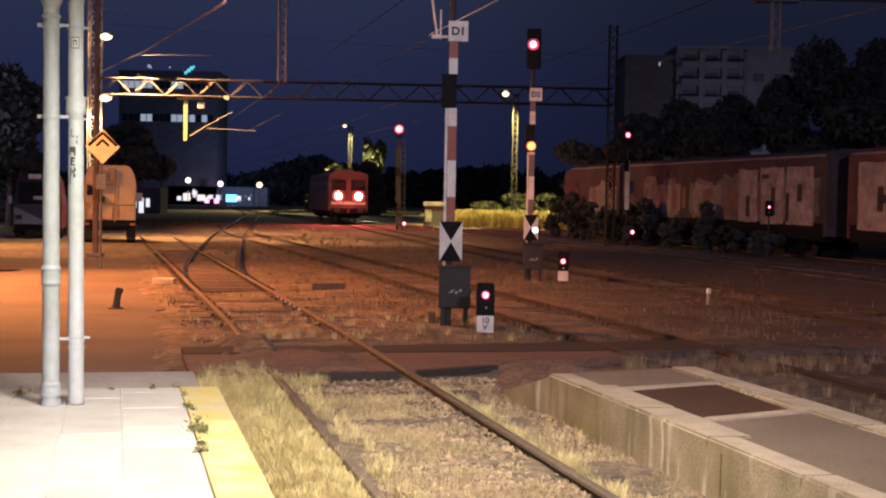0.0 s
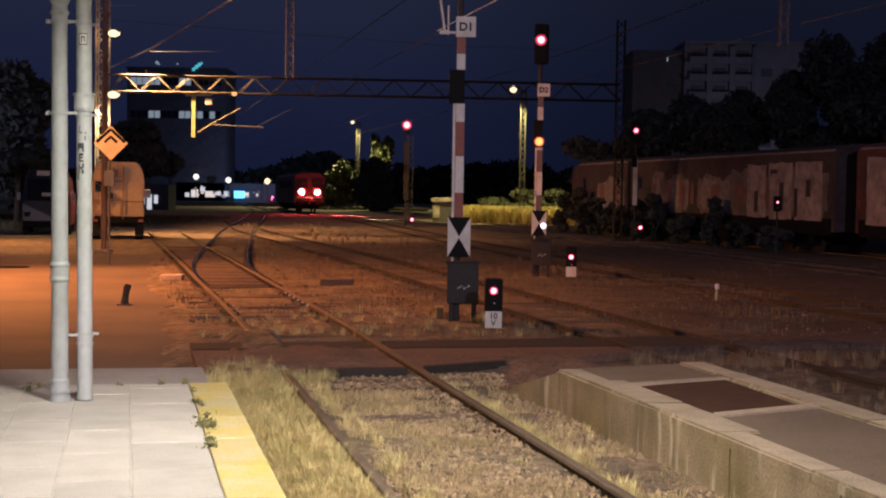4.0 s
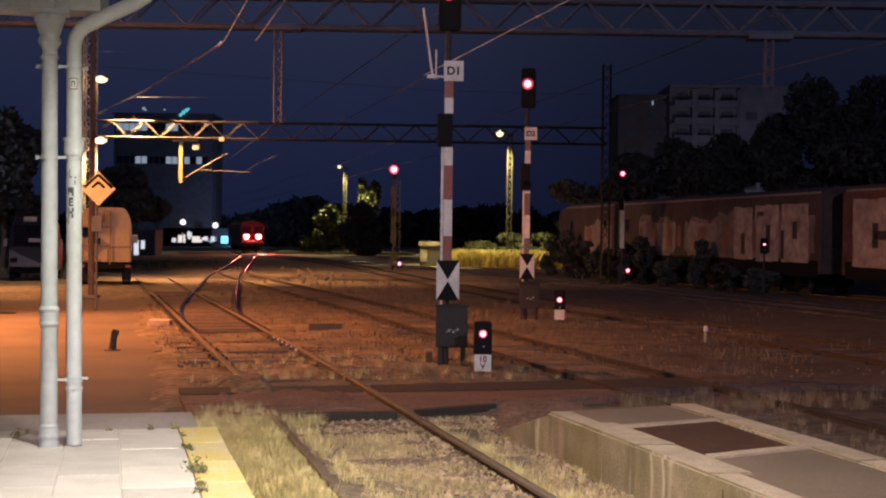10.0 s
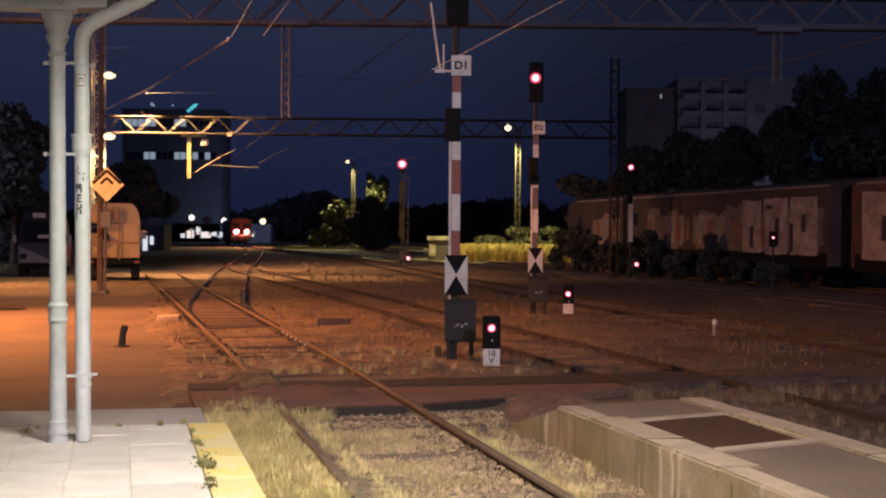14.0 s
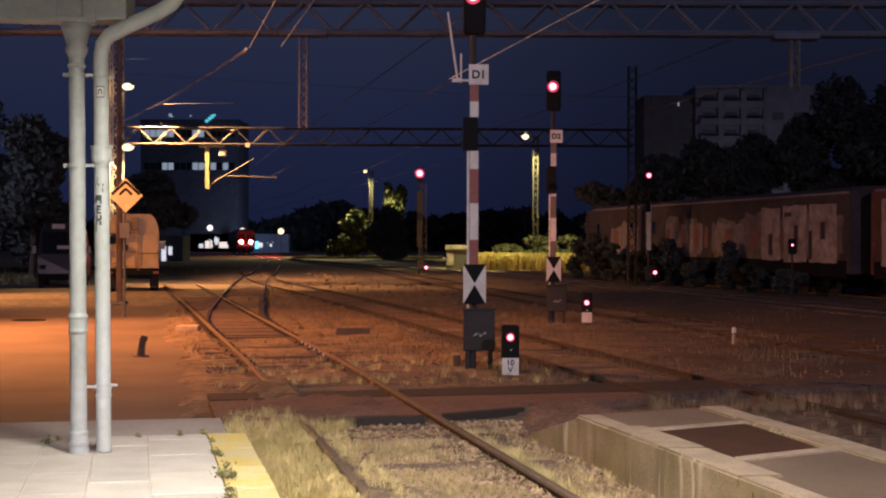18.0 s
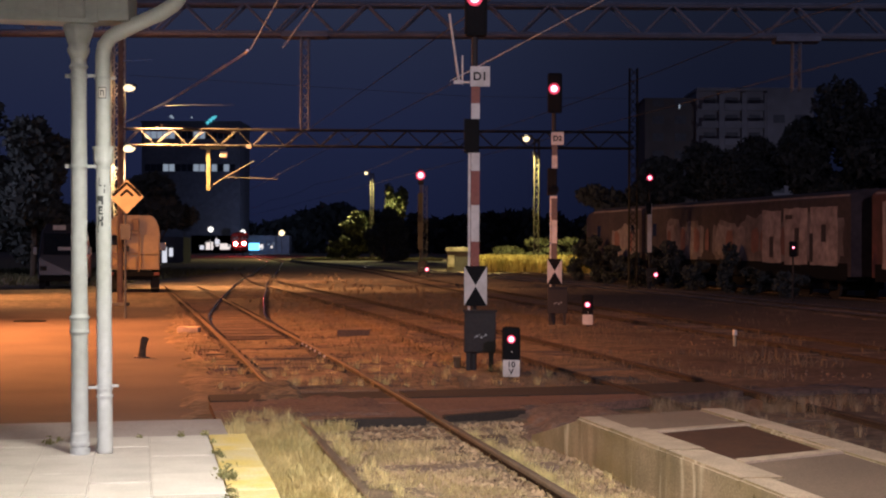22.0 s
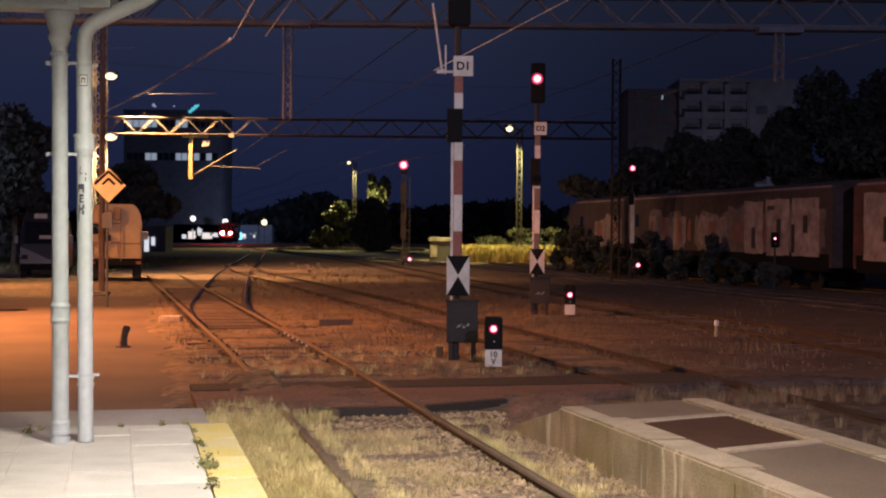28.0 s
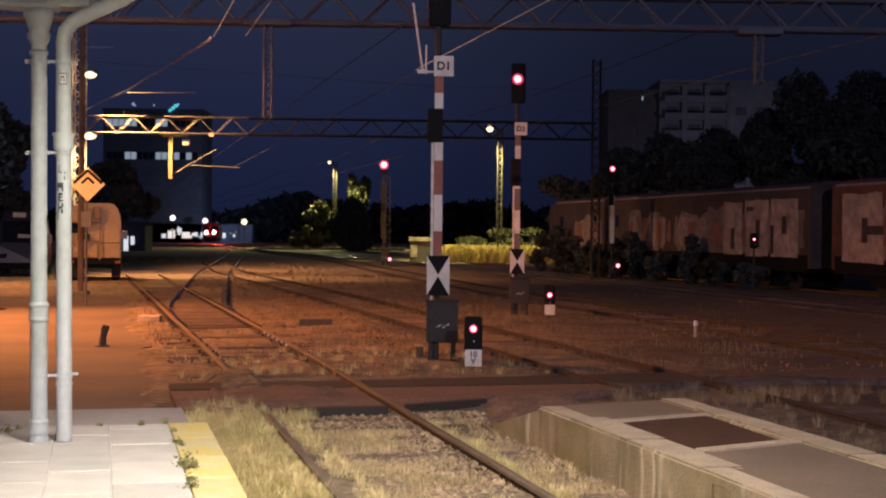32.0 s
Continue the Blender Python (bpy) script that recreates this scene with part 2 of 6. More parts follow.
M_WALL = wall_material()
M_COPING = mat("coping_concrete", (0.52, 0.40, 0.29), 0.85, grain=50, var=0.25, second=(0.30, 0.24, 0.17), stain=4, rnd=0.12)
M_PTOP = mat("platform_asphalt", (0.205, 0.14, 0.098), 0.95, grain=90, var=0.4, second=(0.14, 0.095, 0.068), stain=1.2)
M_RAMP = mat("ramp_concrete", (0.36, 0.31, 0.29), 0.9, grain=50, var=0.2, second=(0.26, 0.22, 0.2), stain=1.5)
M_RUST = mat("rusty_plate", (0.10, 0.045, 0.025), 0.7, 0.2, grain=40, var=0.3, second=(0.05, 0.025, 0.018), stain=4)
M_RAIL = mat("rail_side", (0.028, 0.020, 0.017), 0.85, 0.0, grain=40, var=0.3)
M_RAILTOP = mat("rail_head", (0.165, 0.115, 0.08), 0.72, 0.1, grain=20, var=0.25, bump=0.1)
# rail head darkened to stand for the dim light on the right-hand tracks
M_RAILDIM = mat("dim_rail_head", (0.055, 0.040, 0.036), 0.9, 0.0, grain=20, var=0.3, spec=0.15)
M_RAILSHINE = mat("polished_rail_head", (0.45, 0.40, 0.36), 0.16, 0.95, grain=20, var=0.2, bump=0.04)
M_SLEEPER = mat("sleeper_wood", (0.15, 0.105, 0.075), 0.9, grain=25, var=0.35, rnd=0.25)
M_BALLAST = mat("ballast_stone", (0.37, 0.26, 0.155), 0.95, grain=30, var=0.2, island=True)
M_BEDSHADE = mat("rail_shadow_ballast", (0.075, 0.050, 0.038), 0.95, grain=14, var=0.5, bump=0.8, second=(0.04, 0.028, 0.022), stain=1.5, stain_amt=0.8)
M_YARDSTONE = mat("dark_yard_stone", (0.20, 0.135, 0.095), 0.95, grain=30, var=0.2, island=True)
M_GRASS = mat("dry_grass", (0.62, 0.49, 0.22), 0.9, grain=5, var=0.4, bump=0, second=(0.42, 0.32, 0.10), stain=0.9, stain_amt=0.9, island=True)
M_WEED = mat("green_weed", (0.22, 0.21, 0.085), 0.8, grain=8, var=0.3, bump=0, island=True)
M_LEAF = mat("leaves", (0.075, 0.085, 0.035), 0.8, grain=4, var=0.3, bump=0, island=True)
M_LEAFO = mat("olive_leaves", (0.034, 0.036, 0.010), 0.85, grain=4, var=0.35, bump=0, island=True)
M_LEAFD = mat("dark_leaves", (0.045, 0.052, 0.05), 0.85, grain=4, var=0.3, bump=0, island=True)
M_BARK = mat("bark", (0.09, 0.065, 0.045), 0.95, grain=14, var=0.35, bump=0.6)
M_GREY = mat("grey_painted_iron", (0.36, 0.375, 0.385), 0.5, grain=18, var=0.08, second=(0.28, 0.29, 0.285), stain=3, stain_amt=0.6)
M_PIPE = mat("grey_painted_pipe", (0.41, 0.425, 0.43), 0.45, grain=18, var=0.08, second=(0.32, 0.33, 0.315), stain=3, stain_amt=0.6)
M_DARK = mat("dark_iron", (0.030, 0.026, 0.026), 0.75, 0.1, grain=20, var=0.25)
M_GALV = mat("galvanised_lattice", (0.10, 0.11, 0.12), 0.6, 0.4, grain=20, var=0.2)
M_GANTRY = mat("weathered_gantry_zinc", (0.085, 0.105, 0.155), 0.85, 0.0, grain=20, var=0.2, spec=0.2)
M_BLACK = mat("black_paint", (0.010, 0.010, 0.011), 0.8, grain=20, var=0.2, spec=0.15)
M_WHITE = mat("white_paint", (0.66, 0.62, 0.58), 0.6, grain=20, var=0.08, second=(0.42, 0.38, 0.33), stain=4)
M_REDP = mat("faded_red_paint", (0.25, 0.075, 0.055), 0.65, grain=20, var=0.15, second=(0.24, 0.10, 0.07), stain=4)
M_ORANGE = mat("orange_sign", (0.70, 0.60, 0.34), 0.5, grain=20, var=0.05)
M_VAN = mat("van_paint", (0.60, 0.38, 0.11), 0.4, grain=6, var=0.08, second=(0.46, 0.28, 0.09), stain=1.2)
M_VANDARK = mat("dark_van_paint", (0.012, 0.013, 0.02), 0.35, grain=6, var=0.1, second=(0.02, 0.02, 0.025), stain=1.2)
M_DARKWALL = mat("dark_concrete", (0.06, 0.054, 0.046), 0.9, grain=20, var=0.25, second=(0.03, 0.028, 0.025), stain=1.5)
M_BROWNPOLE = mat("brown_pole_paint", (0.20, 0.13, 0.09), 0.7, grain=20, var=0.25, second=(0.10, 0.06, 0.04), stain=2.0)
# pale bluish wire colour that stands for neutral light glinting on it
M_WIRE_LIT = mat("lit_wire", (0.38, 0.54, 0.86), 0.45, grain=10, var=0.1, bump=0)
M_CABLE = mat("wire", (0.07, 0.075, 0.09), 0.7, 0.0, grain=10, var=0.1, bump=0, spec=0.15)
M_CERAMIC = mat("insulator", (0.75, 0.72, 0.68), 0.3, grain=10, var=0.1, bump=0)
M_TRAIN = mat("red_train_paint", (0.07, 0.011, 0.012), 0.5, grain=5, var=0.12, stain=1.0)
M_TRAINROOF = mat("train_roof", (0.07, 0.07, 0.075), 0.7, grain=6, var=0.2)
M_COACH = mat("faded_coach_paint", (0.04, 0.028, 0.034), 0.75, grain=4, var=0.3, second=(0.07, 0.05, 0.052), stain=0.6, stain_amt=0.8)
M_GRAF = mat("pale_spray_paint", (0.25, 0.205, 0.22), 0.75, grain=4, var=0.3, second=(0.15, 0.115, 0.125), stain=1.1)
M_GLASS = mat("dark_glass", (0.015, 0.017, 0.02), 0.08, grain=5, var=0.1, bump=0)
M_RUBBER = mat("rubber", (0.02, 0.02, 0.02), 0.85, grain=30, var=0.2)
M_FACADE = mat("pale_facade", (0.20, 0.19, 0.22), 0.9, grain=0.5, var=0.12, stain=0.15)
M_HALL = mat("dark_facade", (0.10, 0.10, 0.12), 0.9, grain=1, var=0.2, stain=0.2)
M_SOOT = mat("grey_graffiti", (0.05, 0.055, 0.06), 0.6, grain=10, var=0.2)
G_RED = glow("red_signal_lens", (1.0, 0.30, 0.36), 2.6)
# the dim glowing rings round the lenses imitate the halo of each lamp
G_AMBERHALO = glow("amber_halo", (1.0, 0.10, 0.01), 0.5)
G_REDHALO = glow("red_halo", (1.0, 0.01, 0.06), 0.5)
G_ORANGE = glow("amber_signal_lens", (1.0, 0.36, 0.07), 1.5)
G_WHITE = glow("white_signal_lens", (1.0, 0.95, 0.9), 1.6)
G_TAIL = glow("tail_lamp_lens", (1.0, 0.10, 0.07), 420)
G_TAILHALO = glow("tail_lamp_halo", (1.0, 0.008, 0.01), 1.0)
G_SODIUM = glow("sodium_bulb", (1.0, 0.74, 0.34), 1.25)
G_PALE = glow("pale_street_bulb", (1.0, 0.90, 0.72), 0.9)
G_WIN = glow("lit_window", (0.80, 0.92, 1.0), 0.16)
G_SHOP = glow("lit_shop_window", (0.95, 0.92, 0.90), 0.42)
G_CYAN = glow("cyan_beacon", (0.15, 0.75, 0.8), 0.4)
G_BLUE = glow("blue_screen", (0.15, 0.6, 1.0), 1.6)


# ---- building helpers ----
def part(name, bm, material, parent=None, label="", smooth=False):
    me = bpy.data.meshes.new(name)
    if smooth:
        for f in bm.faces:
            f.smooth = len(f.verts) < 5
    bm.to_mesh(me)
    bm.free()
    for m in material if isinstance(material, (list, tuple)) else (material,):
        me.materials.append(m)
    ob = new(name, me)
    if parent:
        ob.parent = parent
    if label:
        ob["label"] = label
    return ob


def thing(name, loc, label, category, group="", rz=0.0, kind=""):
    e = new(name)
    e.empty_display_size = 0.2
    e.matrix_basis = pose(loc[0], loc[1], loc[2], 0, 0, rz)
    return tagged(e, label, category, group, kind)


def box(bm, c, size, rot=None, bevel=0.0, mi=0):
    r = bmesh.ops.create_cube(bm, size=1.0)
    m = Matrix.Translation(c) @ (rot or Matrix.Identity(4)) @ Matrix.Diagonal((*size, 1))
    bmesh.ops.transform(bm, matrix=m, verts=r["verts"])
    fs = {f for v in r["verts"] for f in v.link_faces}
    for f in fs:
        f.material_index = mi
    if bevel:
        es = {e for v in r["verts"] for e in v.link_edges}
        bmesh.ops.bevel(bm, geom=list(es), offset=bevel, segments=2, affect="EDGES", profile=0.6)
    return bm


def B(c, size, rot=None, bevel=0.0):
    return box(bmesh.new(), c, size, rot, bevel)


def tube(bm, p0, p1, r0, r1=None, seg=12, caps=True):
    p0, p1 = Vector(p0), Vector(p1)
    d = p1 - p0
    q = d.to_track_quat("Z", "Y").to_matrix().to_4x4()
    m = Matrix.Translation((p0 + p1) / 2) @ q
    bmesh.ops.create_cone(bm, cap_ends=caps, segments=seg, radius1=r0, radius2=r0 if r1 is None else r1, depth=d.length, matrix=m)
    return bm


def T(p0, p1, r0, r1=None, seg=12):
    return tube(bmesh.new(), p0, p1, r0, r1, seg)


def sweep(bm, pts, prof, closed=True, mi=None):
    """Sweep a profile (across, up) along points, upright all the way."""
    rings = []
    n = len(pts)
    for i, p in enumerate(pts):
        a, b = Vector(pts[max(i - 1, 0)]), Vector(pts[min(i + 1, n - 1)])
        d = (b - a)
        side = Vector((d.y, -d.x, 0)).normalized()
        rings.append([bm.verts.new(Vector(p) + side * u + Vector((0, 0, w))) for u, w in prof])
    k = len(prof)
    for a, b in zip(rings, rings[1:]):
        for j in range(k if closed else k - 1):
            f = bm.faces.new((a[j], a[(j + 1) % k], b[(j + 1) % k], b[j]))
            if mi:
                f.material_index = mi[j]
    if closed:
        bm.faces.new(rings[0])
        bm.faces.new(list(reversed(rings[-1])))
    bmesh.ops.recalc_face_normals(bm, faces=bm.faces)
    return bm


def pipe_run(bm, pts, r, seg=14):
    """A round pipe through points with mitred rings."""
    pts = [Vector(p) for p in pts]
    rings = []
    ref = None
    for i, p in enumerate(pts):
        d = (pts[min(i + 1, len(pts) - 1)] - pts[max(i - 1, 0)]).normalized()
        u = ref if ref is not None else (Vector((1, 0, 0)) if abs(d.x) < 0.9 else Vector((0, 1, 0)))
        u = (u - d * u.dot(d)).normalized()
        ref = u
        w = d.cross(u)
        rings.append([bm.verts.new(p + (u * math.cos(a) + w * math.sin(a)) * r) for a in (2 * math.pi * k / seg for k in range(seg))])
    for a, b in zip(rings, rings[1:]):
        for j in range(seg):
            bm.faces.new((a[j], a[(j + 1) % seg], b[(j + 1) % seg], b[j]))
    bm.faces.new(rings[0])
    bm.faces.new(list(reversed(rings[-1])))
    bmesh.ops.recalc_face_normals(bm, faces=bm.faces)
    return bm


def disc_lens(bm, c, r, depth=0.05, seg=20):
    """A lens facing -y: a shallow dome."""
    c = Vector(c)
    rings = []
    for k, (f, h) in enumerate(((1.0, 0.0), (0.92, 0.45), (0.6, 0.85))):
        rings.append([bm.verts.new(c + Vector((r * f * math.cos(a), -depth * h, r * f * math.sin(a)))) for a in (2 * math.pi * j / seg for j in range(seg))])
    tip = bm.verts.new(c + Vector((0, -depth, 0)))
    back = bm.verts.new(c + Vector((0, 0.01, 0)))
    for a, b in zip(rings, rings[1:]):
        for j in range(seg):
            bm.faces.new((a[j], a[(j + 1) % seg], b[(j + 1) % seg], b[j]))
    for j in range(seg):
        bm.faces.new((rings[-1][j], rings[-1][(j + 1) % seg], tip))
        bm.faces.new((rings[0][(j + 1) % seg], rings[0][j], back))
    bmesh.ops.recalc_face_normals(bm, faces=bm.faces)
    return bm


def ring_y(bm, c, r0, r1, y0, y1, seg=24):
    """A flat ring about the y axis from radius r0 to r1 between y0 and y1."""
    c = Vector(c)
    prof = ((r0, y0), (r1, y0), (r1, y1), (r0, y1))
    vs = [[bm.verts.new(c + Vector((r * math.cos(a), y, r * math.sin(a)))) for r, y in prof] for a in (2 * math.pi * j / seg for j in range(seg))]
    for j in range(seg):
        a, b = vs[j], vs[(j + 1) % seg]
        for k in range(4):
            bm.faces.new((a[k], a[(k + 1) % 4], b[(k + 1) % 4], b[k]))
    bmesh.ops.recalc_face_normals(bm, faces=bm.faces)
    return bm


def slab_poly(bm, pts, z0, z1):
    """A flat slab over a plan polygon, from z0 to z1."""
    lo = [bm.verts.new((p[0], p[1], z0)) for p in pts]
    hi = [bm.verts.new((p[0], p[1], z1)) for p in pts]
    n = len(pts)
    bm.faces.new(hi)
    bm.faces.new(list(reversed(lo)))
    for i in range(n):
        bm.faces.new((lo[i], lo[(i + 1) % n], hi[(i + 1) % n], hi[i]))
    bmesh.ops.recalc_face_normals(bm, faces=bm.faces)
    return bm


def quad_slab(lat0, lat1, s0, s1, z0, z1):
    return slab_poly(bmesh.new(), [tp(lat0, s0), tp(lat1, s0), tp(lat1, s1), tp(lat0, s1)], z0, z1)


def lattice(bm, p0, p1, w, bays, r=0.02, across=Vector((1, 0, 0)), chord=0.03):
    """A square lattice post or boom between two points: four chords, zigzag braces."""
    p0, p1 = Vector(p0), Vector(p1)
    d = (p1 - p0).normalized()
    u = (across - d * across.dot(d)).normalized()
    v = d.cross(u)
    cs = [(u * a + v * b) * (w / 2) for a, b in ((-1, -1), (1, -1), (1, 1), (-1, 1))]
    for c in cs:
        tube(bm, p0 + c, p1 + c, chord, seg=4)
    for i in range(bays):
        a, b = p0.lerp(p1, i / bays), p0.lerp(p1, (i + 1) / bays)
        for k in range(4):
            c0, c1 = cs[k], cs[(k + 1) % 4]
            if i % 2:
                c0, c1 = c1, c0
            tube(bm, a + c0, b + c1, r, seg=4)
    return bm

# ---- ground ----
def bed_z(lat, s):
    """Height of the track bed: it falls away towards the island platform."""
    if s > 15.2 or lat > 5.0:
        return 0.055
    f = min(max((lat - 3.15) / 0.6, 0), 1) * min(max((15.2 - s) / 0.9, 0), 1)
    return 0.055 - 0.085 * f * f * (3 - 2 * f)


def ground():
    xs = sorted({*(-900 + 100 * i for i in range(19)), *(-60 + 6 * i for i in range(24)), *(-10 + 0.2 * i for i in range(80)), *(6 + 0.4 * i for i in range(38))})
    ys = sorted({-300, -100, -30, -10, 0, *(4 + 0.25 * i for i in range(120)), *(34 + 3 * i for i in range(30)), *(124 + 20 * i for i in range(12)), 500, 800, 1500, 3000})
    bm = bmesh.new()
    vs = []
    for y in ys:
        row = []
        for x in xs:
            near = 1.0 if (abs(x) < 14 and 4 < y < 60) else 0.3
            lat = x * CS + y * SN
            s = y * CS - x * SN
            ragged = 0.22 * noise.noise(Vector((x * 1.3, y * 1.3, 9)))
            bed = min(max((lat + ragged - 0.2) / 0.5, 0), 1) if -10 < s < 50 else 1.0
            z = 0.045 * near * noise.noise(Vector((x * 0.7, y * 0.7, 0))) * bed - 0.05 + 0.105 * bed + bed_z(lat, s) - 0.055
            row.append(bm.verts.new((x, y, z)))
        vs.append(row)
    for a, b in zip(vs, vs[1:]):
        for i in range(len(xs) - 1):
            bm.faces.new((a[i], a[i + 1], b[i + 1], b[i]))
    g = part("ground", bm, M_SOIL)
    return tagged(g, "brown gravelly railway yard ground with dry weeds", "ground", kind="structure")


ground()


# ---- platforms ----
def rough_edge(lat, s0, s1, step, amp, seed):
    n = int((s1 - s0) / step)
    return [tp(lat + amp * noise.noise(Vector((seed, i * 0.6, 0))), s0 + (s1 - s0) * i / n) for i in range(n + 1)]


def apron():
    right = rough_edge(0.78, 12.5, 46, 0.35, 0.25, 3.0)
    left = [tp(-45, 46), tp(-45, 12.5)]
    bm = slab_poly(bmesh.new(), right + left, -0.1, 0.034)
    o = part("pavement", bm, M_ASPHALT)
    tagged(o, "worn dark asphalt yard surface beside the tracks", "pavement", kind="structure")
    bm = bmesh.new()
    prof = ((12.46, 0.375), (13.75, 0.37), (16.0, 0.04))
    top = [[bm.verts.new((*tp(lat, s)[:2], z)) for lat in (-6.0, 0.74)] for s, z in prof]
    low = [[bm.verts.new((*tp(lat, s)[:2], -0.08)) for lat in (-6.0, 0.74)] for s, z in prof]
    for k in (0, 1):
        bm.faces.new((top[k][0], top[k][1], top[k + 1][1], top[k + 1][0]))
        for q in (0, 1):
            bm.faces.new((top[k][q], top[k + 1][q], low[k + 1][q], low[k][q]))
    bm.faces.new((top[0][0], top[0][1], low[0][1], low[0][0]))
    bm.faces.new((top[2][0], top[2][1], low[2][1], low[2][0]))
    bmesh.ops.recalc_face_normals(bm, faces=bm.faces)
    tagged(part("ramp", bm, M_RAMP), "grey concrete ramp at the end of the platform", "ramp", kind="structure")


apron()
PLAT_L = part("platform", quad_slab(-9.0, 0.80, -9.0, 12.42, -0.1, 0.345), M_CONC)
part("joint_bed", quad_slab(-2.9, 0.555, -5.5, 12.40, 0.345, 0.391), M_SLAB, PLAT_L)
tagged(PLAT_L, "station platform paved with pale concrete slabs and a yellow edge", "platform", kind="structure")


def bevel_slab(w, l, h, b=0.006):
    bm = bmesh.new()
    box(bm, (0, 0, -h / 2), (w, l, h))
    bmesh.ops.bevel(bm, geom=[e for e in bm.edges if all(v.co.z > -h * 0.5 for v in e.verts)], offset=b, segments=1, affect="EDGES")
    return bm


def slab_mesh(name, w, l, h, m):
    me = bpy.data.meshes.new(name)
    bm = bevel_slab(w, l, h)
    bm.to_mesh(me)
    bm.free()
    me.materials.append(m)
    return me


def lay(name, me, lat, s, z, parent, tilt=0.0):
    o = new(name, me)
    p = tp(lat, s)
    o.matrix_basis = pose(p.x, p.y, z, tilt, tilt * 0.6, math.degrees(TH))
    o.parent = parent
    return o


def pave():
    rng = random.Random(4)
    joints = [0.555, 0.06, -0.36, -0.78, -1.20, -1.62, -2.04, -2.46, -2.88]
    starts = [12.40, 12.40, 12.40, 12.40, 12.40, 12.40, 12.40, 12.40]
    offs = [0.30, 0.62, 0.15, 0.5, 0.2, 0.6, 0.1, 0.45]
    cache = {}
    for i, (a, b) in enumerate(zip(joints, joints[1:])):
        s = starts[i]
        first = True
        while s > -5.0:
            ln = offs[i] if first else 0.88
            first = False
            key = (round(a - b, 3), round(ln, 3))
            if key not in cache:
                cache[key] = slab_mesh("paving_slab", key[0] - 0.007, key[1] - 0.010, 0.055, M_SLAB)
            lay("paving_slab", cache[key], (a + b) / 2, s - ln / 2, 0.40 + rng.uniform(-0.003, 0.003), PLAT_L, rng.uniform(-0.15, 0.15))
            s -= ln
    edge = slab_mesh("edge_slab", 0.325, 0.94, 0.09, M_YELLOW)
    s = 12.42
    while s > -5:
        lay("edge_slab", edge, 0.725, s - 0.475, 0.402 + rng.uniform(-0.003, 0.003), PLAT_L, rng.uniform(-0.12, 0.12))
        s -= 0.95


pave()


def edge_lat(q):
    return 4.115 + (13.1 - q) * 0.0065


